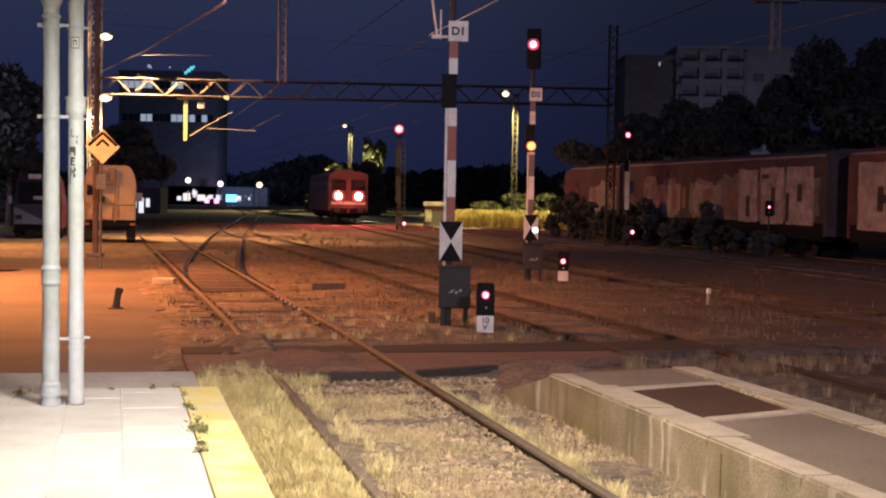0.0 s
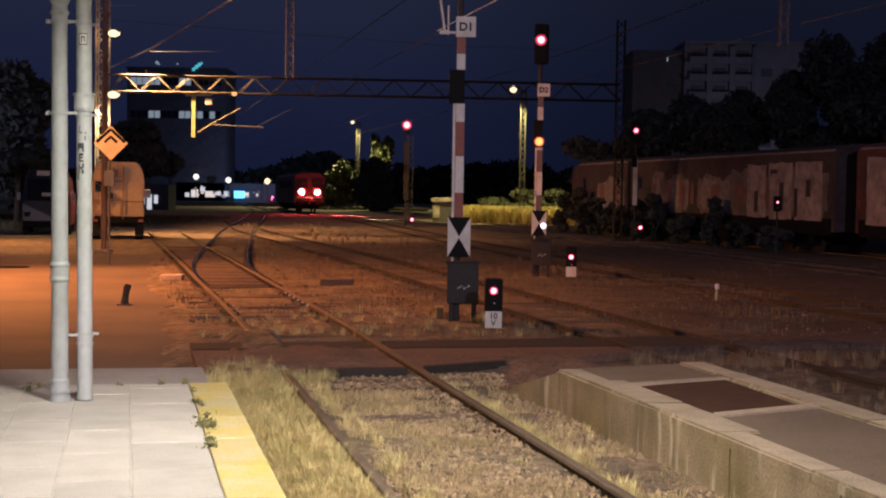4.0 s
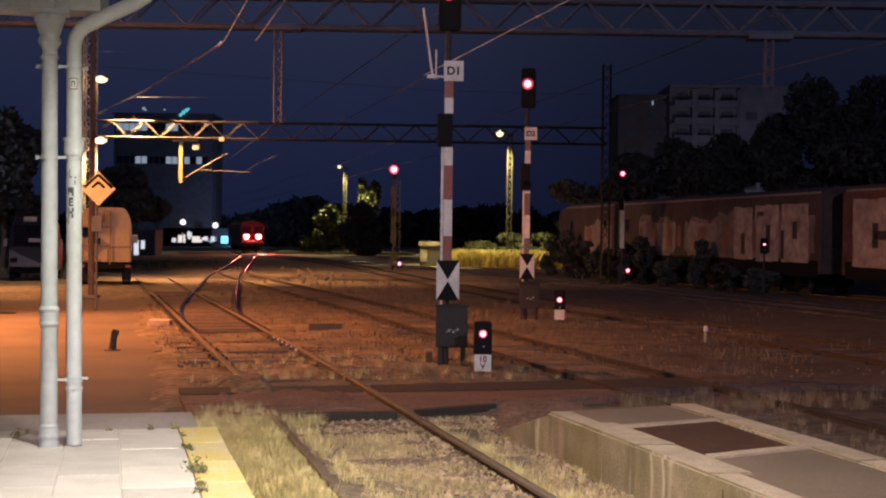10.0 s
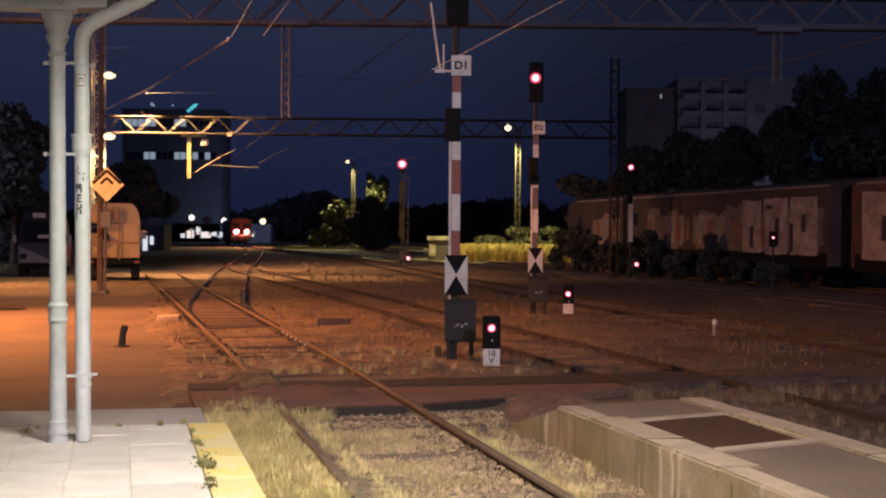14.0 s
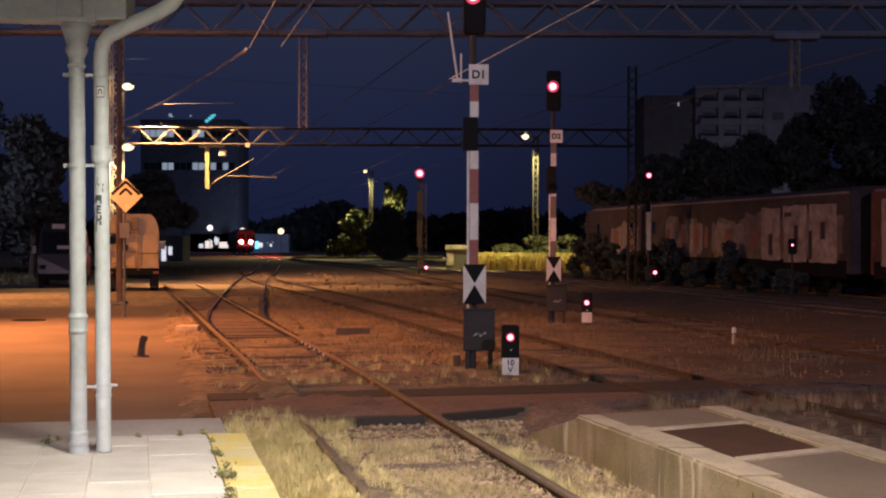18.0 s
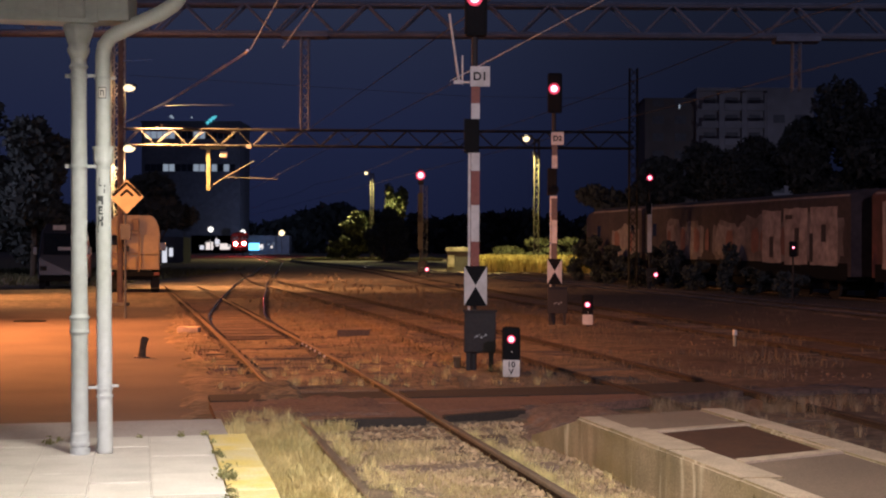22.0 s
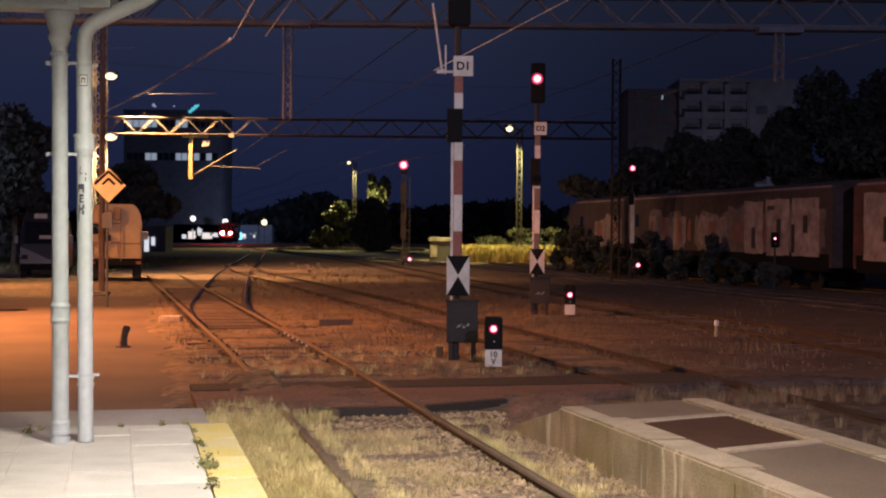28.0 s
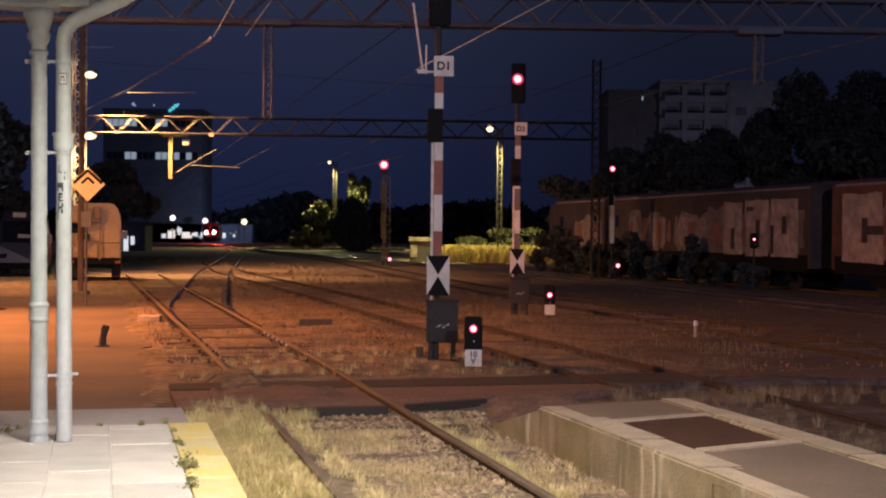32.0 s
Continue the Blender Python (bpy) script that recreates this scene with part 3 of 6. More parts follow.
def island():
    body = part("platform_island", slab_poly(bmesh.new(), [tp(4.27, -6), tp(5.82, -6), tp(5.82, 13.52), tp(4.15, 13.1)], -0.15, 0.33), M_WALL)
    tagged(body, "low concrete island platform with stone coping", "platform", kind="structure")
    # the facing along the near track, in cast panels with open joints
    s, k = 13.08, 0
    while s > -5:
        ln = (3.96, 1.55, 2.75, 2.4, 3.1)[k % 5]
        bm = slab_poly(bmesh.new(), [tp(edge_lat(s - ln) + 0.004, s - ln + 0.012), tp(edge_lat(s - ln) + 0.03, s - ln + 0.012), tp(edge_lat(s) + 0.03, s - 0.012), tp(edge_lat(s) + 0.004, s - 0.012)], -0.14, 0.3295)
        part("wall_panel", bm, M_WALL, body)
        s -= ln
        k += 1
    # sloping nose at the far end
    bm = bmesh.new()
    a, b, c, d = tp(4.18, 13.11), tp(5.72, 13.53), tp(5.5, 14.6), tp(4.0, 14.3)
    vs = [bm.verts.new((p.x, p.y, z)) for p, z in ((a, 0.37), (b, 0.37), (c, 0.06), (d, 0.06), (a, -0.05), (b, -0.05), (c, -0.05), (d, -0.05))]
    for q in ((0, 1, 2, 3), (0, 4, 5, 1), (1, 5, 6, 2), (2, 6, 7, 3), (3, 7, 4, 0)):
        bm.faces.new([vs[i] for i in q])
    bmesh.ops.recalc_face_normals(bm, faces=bm.faces)
    part("ramp_nose", bm, M_WALL, body)
    # asphalt top, in two fields
    part("asphalt_top", slab_poly(bmesh.new(), [tp(4.40, -6), tp(5.52, -6), tp(5.52, 10.45), tp(4.38, 10.04)], 0.33, 0.385), M_PTOP, body)
    part("asphalt_top", slab_poly(bmesh.new(), [tp(4.36, 12.02), tp(5.52, 12.36), tp(5.52, 13.5), tp(4.36, 13.2)], 0.33, 0.385), M_PTOP, body)
    # rusty pit cover in its pale frame
    part("cover_plate", slab_poly(bmesh.new(), [tp(4.52, 10.26), tp(5.42, 10.60), tp(5.48, 12.22), tp(4.53, 11.88)], 0.33, 0.388), M_RUST, body, "rust-brown steel pit cover")
    part("cover_frame", slab_poly(bmesh.new(), [tp(4.51, 10.09), tp(5.53, 10.46), tp(5.53, 10.62), tp(4.51, 10.25)], 0.33, 0.402), M_COPING, body)
    part("cover_frame", slab_poly(bmesh.new(), [tp(4.45, 11.89), tp(5.53, 12.23), tp(5.53, 12.35), tp(4.43, 12.01)], 0.33, 0.402), M_COPING, body)
    # coping stones along both edges
    rng = random.Random(31)
    for side in (0, 1):
        s = 13.1 if side == 0 else 13.5
        k = 0
        while s > -4.5:
            ln = 1.42 if k else 0.9
            s1 = s - ln
            wide = 0.33 if (side == 0 and s1 < 12.0 and s > 10.0) else 0.21
            if side == 0:
                pts = [tp(edge_lat(s1), s1 + 0.006), tp(edge_lat(s1) + wide + 0.04, s1 + 0.006), tp(edge_lat(s) + wide + 0.04, s - 0.006), tp(edge_lat(s), s - 0.006)]
            else:
                pts = [tp(5.53, s1 + 0.006), tp(5.825, s1 + 0.006), tp(5.825, s - 0.006), tp(5.53, s - 0.006)]
            rise = rng.uniform(-0.004, 0.004)
            bm = slab_poly(bmesh.new(), pts, 0.33, 0.403 + rise)
            bmesh.ops.bevel(bm, geom=[x for x in bm.edges if all(v.co.z > 0.36 for v in x.verts)], offset=0.018, segments=2, affect="EDGES")
            # worn arrises; the upright faces take the darker wall material
            for v in bm.verts:
                if v.co.z > 0.36:
                    v.co.z += rng.uniform(-0.006, 0.003)
            bm.normal_update()
            for f in bm.faces:
                f.material_index = 1 if abs(f.normal.z) < 0.35 else 0
            part("coping_stone", bm, (M_COPING, M_WALL), body)
            s = s1
            k += 1


island()


# ---- tracks ----
RAIL = [(-0.065, 0), (0.065, 0), (0.065, 0.012), (0.012, 0.03), (0.010, 0.105), (0.036, 0.115), (0.036, 0.142), (0.028, 0.15), (-0.028, 0.15), (-0.036, 0.142), (-0.036, 0.115), (-0.010, 0.105), (-0.012, 0.03), (-0.065, 0.012)]
RAILM = [0, 0, 0, 0, 0, 0, 0, 1, 1, 1, 0, 0, 0, 0]
# a worn head, crowned across
RAIL_WORN = RAIL[:6] + [(0.036, 0.132), (0.026, 0.143), (0.010, 0.149), (-0.010, 0.149), (-0.026, 0.143), (-0.036, 0.132)] + RAIL[10:]
RAILM_WORN = [0] * 6 + [1] * 5 + [0] * 5


def spline(pts, n):
    out = []
    P = [pts[0]] + list(pts) + [pts[-1]]
    for i in range(1, len(P) - 2):
        for k in range(n):
            t = k / n
            p0, p1, p2, p3 = (Vector(P[i + j]) for j in (-1, 0, 1, 2))
            out.append(0.5 * (2 * p1 + (p2 - p0) * t + (2 * p0 - 5 * p1 + 4 * p2 - p3) * t * t + (3 * p1 - p0 - 3 * p2 + p3) * t ** 3))
    out.append(Vector(pts[-1]))
    return out


SLEEPER_ME = None
SHORT_ME = bpy.data.meshes.new("sleeper")
bm = B((0, 0, 0), (1.75, 0.24, 0.14), bevel=0.012)
bm.to_mesh(SHORT_ME)
bm.free()
SHORT_ME.materials.append(M_SLEEPER)
TIE_ME = bpy.data.meshes.new("tie_plate")
bm = B((0, 0, 0), (0.30, 0.15, 0.025), bevel=0.005)
for dx in (-0.11, 0.11):
    box(bm, (dx, 0.03, 0.025), (0.035, 0.035, 0.04))
bm.to_mesh(TIE_ME)
bm.free()
TIE_ME.materials.append(M_RAIL)


def track(centre, label, shiny=False, n=8, z=0.0, head=M_RAILTOP, bed=None):
    """A railway track along centre points (lat, s): two rails, and sleepers between two values of s."""
    pts = spline([Vector((a, b, 0)) for a, b in centre], n)
    t = thing("railway_track", tp(centre[0][0], centre[0][1]), label, "railway track", "tracks of the yard", kind="structure")
    inv = Matrix.Translation(-t.location)
    for sg in (-1, 1):
        line = []
        for i, p in enumerate(pts):
            d = (pts[min(i + 1, len(pts) - 1)] - pts[max(i - 1, 0)]).normalized()
            side = Vector((d.y, -d.x, 0))
            q = p + side * sg * 0.753
            line.append(inv @ tp(q.x, q.y, z))
        bm = sweep(bmesh.new(), line, RAIL_WORN, mi=RAILM_WORN) if shiny else sweep(bmesh.new(), line, RAIL, mi=RAILM)
        for f in bm.faces:
            f.smooth = shiny and f.material_index == 1
        part("rail", bm, (M_RAIL, M_RAILSHINE if shiny else head), t)
        # low dark ballast strip along each rail stands for the rail's shadow
        if bed:
            run = [q for q, p in zip(line, pts) if bed[0] < p.y < bed[1]]
            bm = bmesh.new()
            rows = []
            for i, q in enumerate(run):
                d = (run[min(i + 1, len(run) - 1)] - run[max(i - 1, 0)]).normalized()
                side = Vector((d.y, -d.x, 0))
                wl_, wr_ = (0.26 + 0.16 * noise.noise(Vector((q.y * 0.9, k, sg * 3.0))) for k in (1, 2))
                rows.append([bm.verts.new(q + side * u + Vector((0, 0, h))) for u, h in ((-wl_, 0.0), (-0.13, 0.075), (0.13, 0.075), (wr_, 0.0))])
            for a, b in zip(rows, rows[1:]):
                for j in range(3):
                    bm.faces.new((a[j], a[j + 1], b[j + 1], b[j]))
            bmesh.ops.recalc_face_normals(bm, faces=bm.faces)
            part("rail_shadow_bed", bm, M_BEDSHADE, t)
    return t, pts


def add_sleepers(t, pts, s0, s1, raised=False):
    global SLEEPER_ME
    if SLEEPER_ME is None:
        bm = B((0, 0, 0), (2.5, 0.25, 0.14), bevel=0.012)
        SLEEPER_ME = bpy.data.meshes.new("sleeper")
        bm.to_mesh(SLEEPER_ME)
        bm.free()
        SLEEPER_ME.materials.append(M_SLEEPER)
    rng = random.Random(int(s0 * 10))
    s = s0
    while s < s1:
        j = min(range(len(pts)), key=lambda k: abs(pts[k].y - s))
        k0, k1 = max(j - 1, 0), min(j + 1, len(pts) - 1)
        f = (s - pts[k0].y) / max(pts[k1].y - pts[k0].y, 1e-6)
        p = pts[k0].lerp(pts[k1], f)
        d = pts[k1] - pts[k0]
        sunk = rng.random() < (0.55 if s < 29 else 0.15)
        if sunk:
            s += 0.62
            continue
        o = new("sleeper", SHORT_ME if raised and s > 28 else SLEEPER_ME)
        w = tp(p.x, p.y, rng.uniform(-0.012, 0.005) + (0.025 if raised and s > 28 else 0)) - t.location
        o.matrix_basis = pose(w.x, w.y, w.z, 0, rng.uniform(-0.3, 0.3), math.degrees(TH - math.atan2(d.x, d.y)) + rng.uniform(-1, 1))
        o.parent = t
        if 20 < s < 48:
            for sx in (-0.753, 0.753):
                q = new("tie_plate", TIE_ME)
                q.location = (sx, 0, 0.075)
                q.parent = o
        s += 0.62


TA, PA = track([(2.44, -12), (2.44, 8), (2.45, 15), (2.44, 22), (2.33, 30), (2.2, 40), (2.02, 52), (1.8, 68)], "rusty railway track half sunk in dry grass by the platform", n=24, bed=(20.8, 62))
add_sleepers(TA, PA, 6.2, 52, True)
TB, PB = track([(2.34, 29.5), (2.38, 34), (2.52, 38.5), (2.95, 44), (3.55, 51), (4.4, 60), (5.6, 73), (8.05, 95), (11.2, 125), (14.3, 155), (16.8, 195), (19.6, 250), (24.0, 320)], "turnout track curving away across the yard", True, n=16, bed=(33, 110))
add_sleepers(TB, PB, 53, 85, True)
TC, PC = track([(7.12, -10), (7.12, 15), (7.10, 30), (7.0, 42), (6.75, 52), (6.45, 64), (6.3, 74), (7.2, 95)], "railway track with worn dark rails among weeds", head=M_RAILDIM, n=16, bed=(19.5, 80))
add_sleepers(TC, PC, 15, 60)
TD, PD = track([(13.0, -5), (13.0, 20), (13.2, 40), (14.0, 60), (15.6, 85), (16.9, 105), (17.1, 150), (17.3, 195)], "dark railway track further across the yard", head=M_RAILDIM)
add_sleepers(TD, PD, 18, 80)
TE, PE = track([(20.5, 10), (20.8, 40), (21.6, 72), (20.8, 100), (18.5, 140), (17.3, 170)], "dark railway track beside the parked coaches", True)
add_sleepers(TE, PE, 22, 80)

# boards of the level crossing
CROSS = thing("level_crossing", tp(2.4, 16.5), "dark boarded level crossing over the tracks", "level crossing", kind="structure")


def crossing():
    def near(lat):
        return 15.4 + max(0, lat - 3.1) * 0.45
    FAR = 17.42
    rng = random.Random(7)
    o = CROSS.location
    for a, b in ((0.80, 1.61), (1.80, 3.08), (3.27, 4.8), (4.82, 6.28), (6.46, 7.77), (7.96, 9.6), (9.62, 11.4)):
        n0, n1 = near(a), near(b)
        rows = 4
        for i in range(rows):
            f0, f1 = i / rows, (i + 1) / rows - 0.004
            pts = [tp(a, n0 + (FAR - n0) * f0), tp(b, n1 + (FAR - n1) * f0), tp(b, n1 + (FAR - n1) * f1), tp(a, n0 + (FAR - n0) * f1)]
            dz = rng.uniform(-0.008, 0.008)
            bm = slab_poly(bmesh.new(), [p - o for p in pts], 0.06 + dz - 0.055, 0.135 + dz)
            # boards on the dim right side take a darker colour in place of shade
            part("board", bm, M_CROSS if b < 6.5 else M_CROSSDIM, CROSS)
    # thick dark end beams by the platforms; a far strip coloured like the shaded gap
    for a, b in ((1.95, 3.06), (3.29, 4.35)):
        pts = [tp(a, near(a) - 0.14), tp(b, near(b) - 0.14), tp(b, near(b) - 0.012), tp(a, near(a) - 0.012)]
        part("edge_strip", slab_poly(bmesh.new(), [p - o for p in pts], 0.0, 0.15), M_EDGEDARK, CROSS)
    for a, b in ((0.82, 1.60), (1.82, 3.06), (3.29, 6.26), (6.48, 7.75)):
        pts = [tp(a, FAR + 0.002), tp(b, FAR + 0.002), tp(b, FAR + 0.76 + max(0, b - 3) * 0.1), tp(a, FAR + 0.76 + max(0, a - 3) * 0.1)]
        part("edge_strip", slab_poly(bmesh.new(), [p - o for p in pts], 0.0, 0.14), M_EDGEDARK, CROSS)

    # packed earth that has buried the rail nearest the asphalt, and an earth tongue up to the island's nose
    for l0, l1, s0, s1, top, seed, soil in ((0.72, 3.16, 15.42, 17.9, 0.165, 1, M_CROSS), (1.20, 2.16, 16.9, 20.4, 0.165, 3, M_SOIL), (3.95, 5.7, 14.2, 16.7, 0.15, 2, M_EARTH)):
        bm = bmesh.new()
        nu, nv = 44, 110
        grid = []
        for i in range(nu + 1):
            row = []
            for j in range(nv + 1):
                u, v = i / nu, j / nv
                lat, q = l0 + (l1 - l0) * u, s0 + (s1 - s0) * v
                rag = 0.5 * noise.noise(Vector((lat * 1.6, q * 1.6, seed))) + 0.5 * noise.noise(Vector((lat * 6, q * 6, seed)))
                e = min(u * 3 + rag * 0.6, (1 - u) * 4 + rag * 0.6, v * 6 + rag, (1 - v) * 4 + rag)
                e = min(max(e, 0), 1)
                z = (top + 0.02 * noise.noise(Vector((lat * 4, q * 4, seed))) + 0.022 * noise.noise(Vector((lat * 11, q * 11, seed)))) * e * e * (3 - 2 * e)
                w = tp(lat, q, z) - o
                row.append(bm.verts.new((w.x, w.y, z)))
            grid.append(row)
        for a, b in zip(grid, grid[1:]):
            for j in range(nv):
                bm.faces.new((a[j], b[j], b[j + 1], a[j + 1]))
        part("packed_earth", bm, soil, CROSS, smooth=True)


M_EARTH = mat("packed_brown_earth", (0.18, 0.108, 0.078), 0.95, grain=18, var=0.45, bump=0.9, second=(0.11, 0.07, 0.052), stain=1.4, stain_amt=0.9)
crossing()


# ---- canopy column, downpipe and canopy ----
def column():
    x, y = -3.03, 11.05
    t = thing("canopy_column", (x, y, 0.40), "grey painted iron canopy column with ring collars", "column")
    part("shaft", T((0, 0, 0.0), (0, 0, 3.38), 0.066, 0.060, 24), M_GREY, t, smooth=False)
    bm = bmesh.new()
    for z0, z1, r0, r1 in ((0, 0.05, 0.078, 0.078), (0.05, 0.07, 0.07, 0.07), (0.07, 0.10, 0.079, 0.079), (0.10, 0.16, 0.072, 0.070), (0.16, 0.18, 0.076, 0.068), (0.935, 0.96, 0.066, 0.078), (0.96, 0.985, 0.078, 0.072), (0.985, 1.05, 0.072, 0.072), (1.05, 1.075, 0.072, 0.08), (1.075, 1.10, 0.08, 0.066)):
        tube(bm, (0, 0, z0), (0, 0, z1), r0, r1, 24)
    part("collar", bm, M_GREY, t)
    bm = bmesh.new()
    for z0, z1, r0, r1 in ((3.02, 3.04, 0.064, 0.076), (3.04, 3.06, 0.076, 0.064), (3.10, 3.16, 0.062, 0.088), (3.16, 3.19, 0.088, 0.088), (3.19, 3.22, 0.078, 0.078), (3.22, 3.32, 0.082, 0.112), (3.32, 3.36, 0.118, 0.118), (3.36, 3.42, 0.108, 0.112)):
        tube(bm, (0, 0, z0), (0, 0, z1), r0, r1, 20)
    part("capital", bm, M_GREY, t)
    for z in (2.97, 2.26):
        bm = bmesh.new()
        tube(bm, (0, 0, z - 0.014), (0, 0, z + 0.014), 0.074, seg=20)
        box(bm, (-0.085, 0, z), (0.04, 0.03, 0.03))
        box(bm, (0.10, 0.0, z), (0.07, 0.02, 0.022))
        part("clamp", bm, M_GREY, t)
    part("clamp", B((0.09, 0.03, 0.52), (0.10, 0.02, 0.02)), M_GREY, t)
    box_ = bmesh.new()
    box(box_, (0.115, 0.12, 3.60), (0.57, 0.3, 0.40), bevel=0.012)
    box(box_, (-0.02, -0.06, 3.60), (0.2, 0.2, 0.40), bevel=0.012)
    part("head_block", box_, M_GREY, t)

    t.matrix_basis = pose(x, y, 0.40, 0, -0.35, 0)
    p = thing("downpipe", (-2.85, 11.12, 0.40), "grey painted rain downpipe with sleeves and scratched tags", "pipe")
    p.matrix_basis = pose(-2.85, 11.12, 0.40, 0, -0.5, 0)
    part("pipe", pipe_run(bmesh.new(), [(0, 0, 0), (0, 0, 0.02), (0, 0, 1.0), (0, 0, 2.0), (0, 0, 3.0), (0, 0, 3.14), (0.015, 0, 3.22), (0.07, 0, 3.29), (0.20, 0, 3.355), (0.46, 0, 3.47), (0.56, 0, 3.53), (0.63, 0, 3.62), (0.66, 0, 3.72), (0.67, 0, 3.86)], 0.060, 20), M_PIPE, p, smooth=True)
    bm = bmesh.new()
    for z0, z1, r in ((2.28, 2.30, 0.072), (2.30, 2.40, 0.078), (2.40, 2.42, 0.086)):
        tube(bm, (0, 0, z0), (0, 0, z1), r, seg=20)
    part("sleeve", bm, M_PIPE, p)
    for z in (0.51, 0.45):
        part("sleeve", tube(bmesh.new(), (0, 0, z - 0.01), (0, 0, z + 0.01), 0.067, seg=20), M_PIPE, p)
    for z in (2.96, 2.25, 0.53):
        bm = tube(bmesh.new(), (0, 0, z - 0.012), (0, 0, z + 0.012), 0.067, seg=20)
        box(bm, (0.085, 0, z), (0.05, 0.02, 0.02))
        part("clamp", bm, M_GREY, p)
    s = part("sticker", ring_patch(0.0612, 2.795, 2.885, -112, -52), M_SOOT, p, "small pale sticker with a dark rim")
    part("sticker_face", ring_patch(0.0618, 2.803, 2.877, -107, -57), M_WHITE, s)
    part("sticker_mark", ring_patch(0.0624, 2.815, 2.85, -97, -90), M_SOOT, s)
    part("sticker_mark", ring_patch(0.0624, 2.815, 2.85, -76, -69), M_SOOT, s)
    part("sticker_mark", ring_patch(0.0624, 2.85, 2.862, -97, -69), M_SOOT, s)
    # a sprayed tag: strokes one under another round the pipe
    strokes = ((2.15, 2.17, -112, -104), (2.11, 2.15, -114, -107), (2.105, 2.115, -107, -90), (2.10, 2.115, -72, -62), (2.05, 2.085, -74, -66),
               (1.965, 2.03, -128, -116), (1.99, 2.03, -116, -104), (1.985, 2.02, -104, -92), (1.96, 2.03, -92, -78), (2.015, 2.03, -128, -80),
               (1.885, 1.95, -118, -104), (1.93, 1.95, -118, -82), (1.91, 1.922, -110, -84), (1.882, 1.895, -118, -80),
               (1.80, 1.87, -122, -110), (1.835, 1.87, -92, -78), (1.825, 1.845, -108, -90), (1.79, 1.825, -96, -80), (1.74, 1.80, -126, -117))
    for z0, z1, a0, a1 in strokes:
        part("scrawl", ring_patch(0.0612, z0, z1, a0, a1), M_SOOT, p)


def ring_patch(r, z0, z1, a0, a1, n=6):
    bm = bmesh.new()
    lo, hi = [], []
    for i in range(n + 1):
        a = radians(a0 + (a1 - a0) * i / n)
        lo.append(bm.verts.new((r * math.cos(a), r * math.sin(a), z0)))
        hi.append(bm.verts.new((r * math.cos(a), r * math.sin(a), z1)))
    for i in range(n):
        bm.faces.new((lo[i], lo[i + 1], hi[i + 1], hi[i]))
    return bm


column()


def canopy():
    c = thing("canopy", tp(-3, 4, 3.9), "pale painted platform canopy with beams", "canopy", rz=math.degrees(TH), kind="structure")
    # in the canopy's space: x across, y along
    part("soffit", B((0.62, 0.45, 0.42), (6.0, 15.5, 0.10), bevel=0.01), M_GREY, c)
    for y in (7.42, 3.4, -0.6, -4.6):
        part("beam", B((-0.075, y, 0.13), (5.45, 0.16, 0.48), bevel=0.01), M_GREY, c)
        part("beam_flange", B((-0.075, y, -0.115), (5.45, 0.26, 0.03)), M_GREY, c)
    for x in (-2.3, 0.1, 2.4):
        part("purlin", B((x, 0.45, 0.30), (0.10, 15.3, 0.14)), M_GREY, c)
    part("fascia", B((3.64, 0.45, 0.40), (0.05, 15.5, 0.22)), M_GREY, c)
    part("fascia", B((0.62, 8.22, 0.42), (6.1, 0.05, 0.16)), M_GREY, c)


canopy()


# ---- signals ----
def text_mesh(txt, size, m, parent, loc, name="lettering", rz=0.0, bold=0.02):
    cu = bpy.data.curves.new("lettering", "FONT")
    cu.body, cu.size, cu.align_x, cu.align_y, cu.extrude, cu.offset = txt, size, "CENTER", "CENTER", 0.002, size * bold
    tmp = bpy.data.objects.new("lettering_source", cu)
    me = bpy.data.meshes.new_from_object(tmp)
    bpy.data.objects.remove(tmp)
    me.materials.clear()
    me.materials.append(m)
    o = new(name, me)
    o.matrix_basis = pose(*loc, 90, 0, rz)
    o.parent = parent
    return o


def lens_part(name, parent, loc, r, m, depth=0.05):
    bm = disc_lens(bmesh.new(), (0, 0, 0), r, depth)
    for f in bm.faces:
        if f.calc_center_median().y > -0.001:
            f.material_index = 1
    o = part(name, bm, (m, M_BLACK), parent)
    o.location = loc
    return o


def hood(bm, c, r, ln):
    """A visor over a lens: the upper part of a tube about the y axis."""
    n = 12
    a, b = [], []
    for i in range(n + 1):
        t = math.pi * (-0.1 + 1.2 * i / n)
        for lst, y, rr in ((a, 0, r), (b, -ln, r * 1.02)):
            lst.append(bm.verts.new((c[0] + rr * math.cos(t), c[1] + y, c[2] + rr * math.sin(t))))
    for i in range(n):
        bm.faces.new((a[i], a[i + 1], b[i + 1], b[i]))
    return bm


M_GREYBAND = mat("faded_grey_band", (0.16, 0.12, 0.11), 0.75, grain=20, var=0.25, second=(0.08, 0.06, 0.055), stain=4)


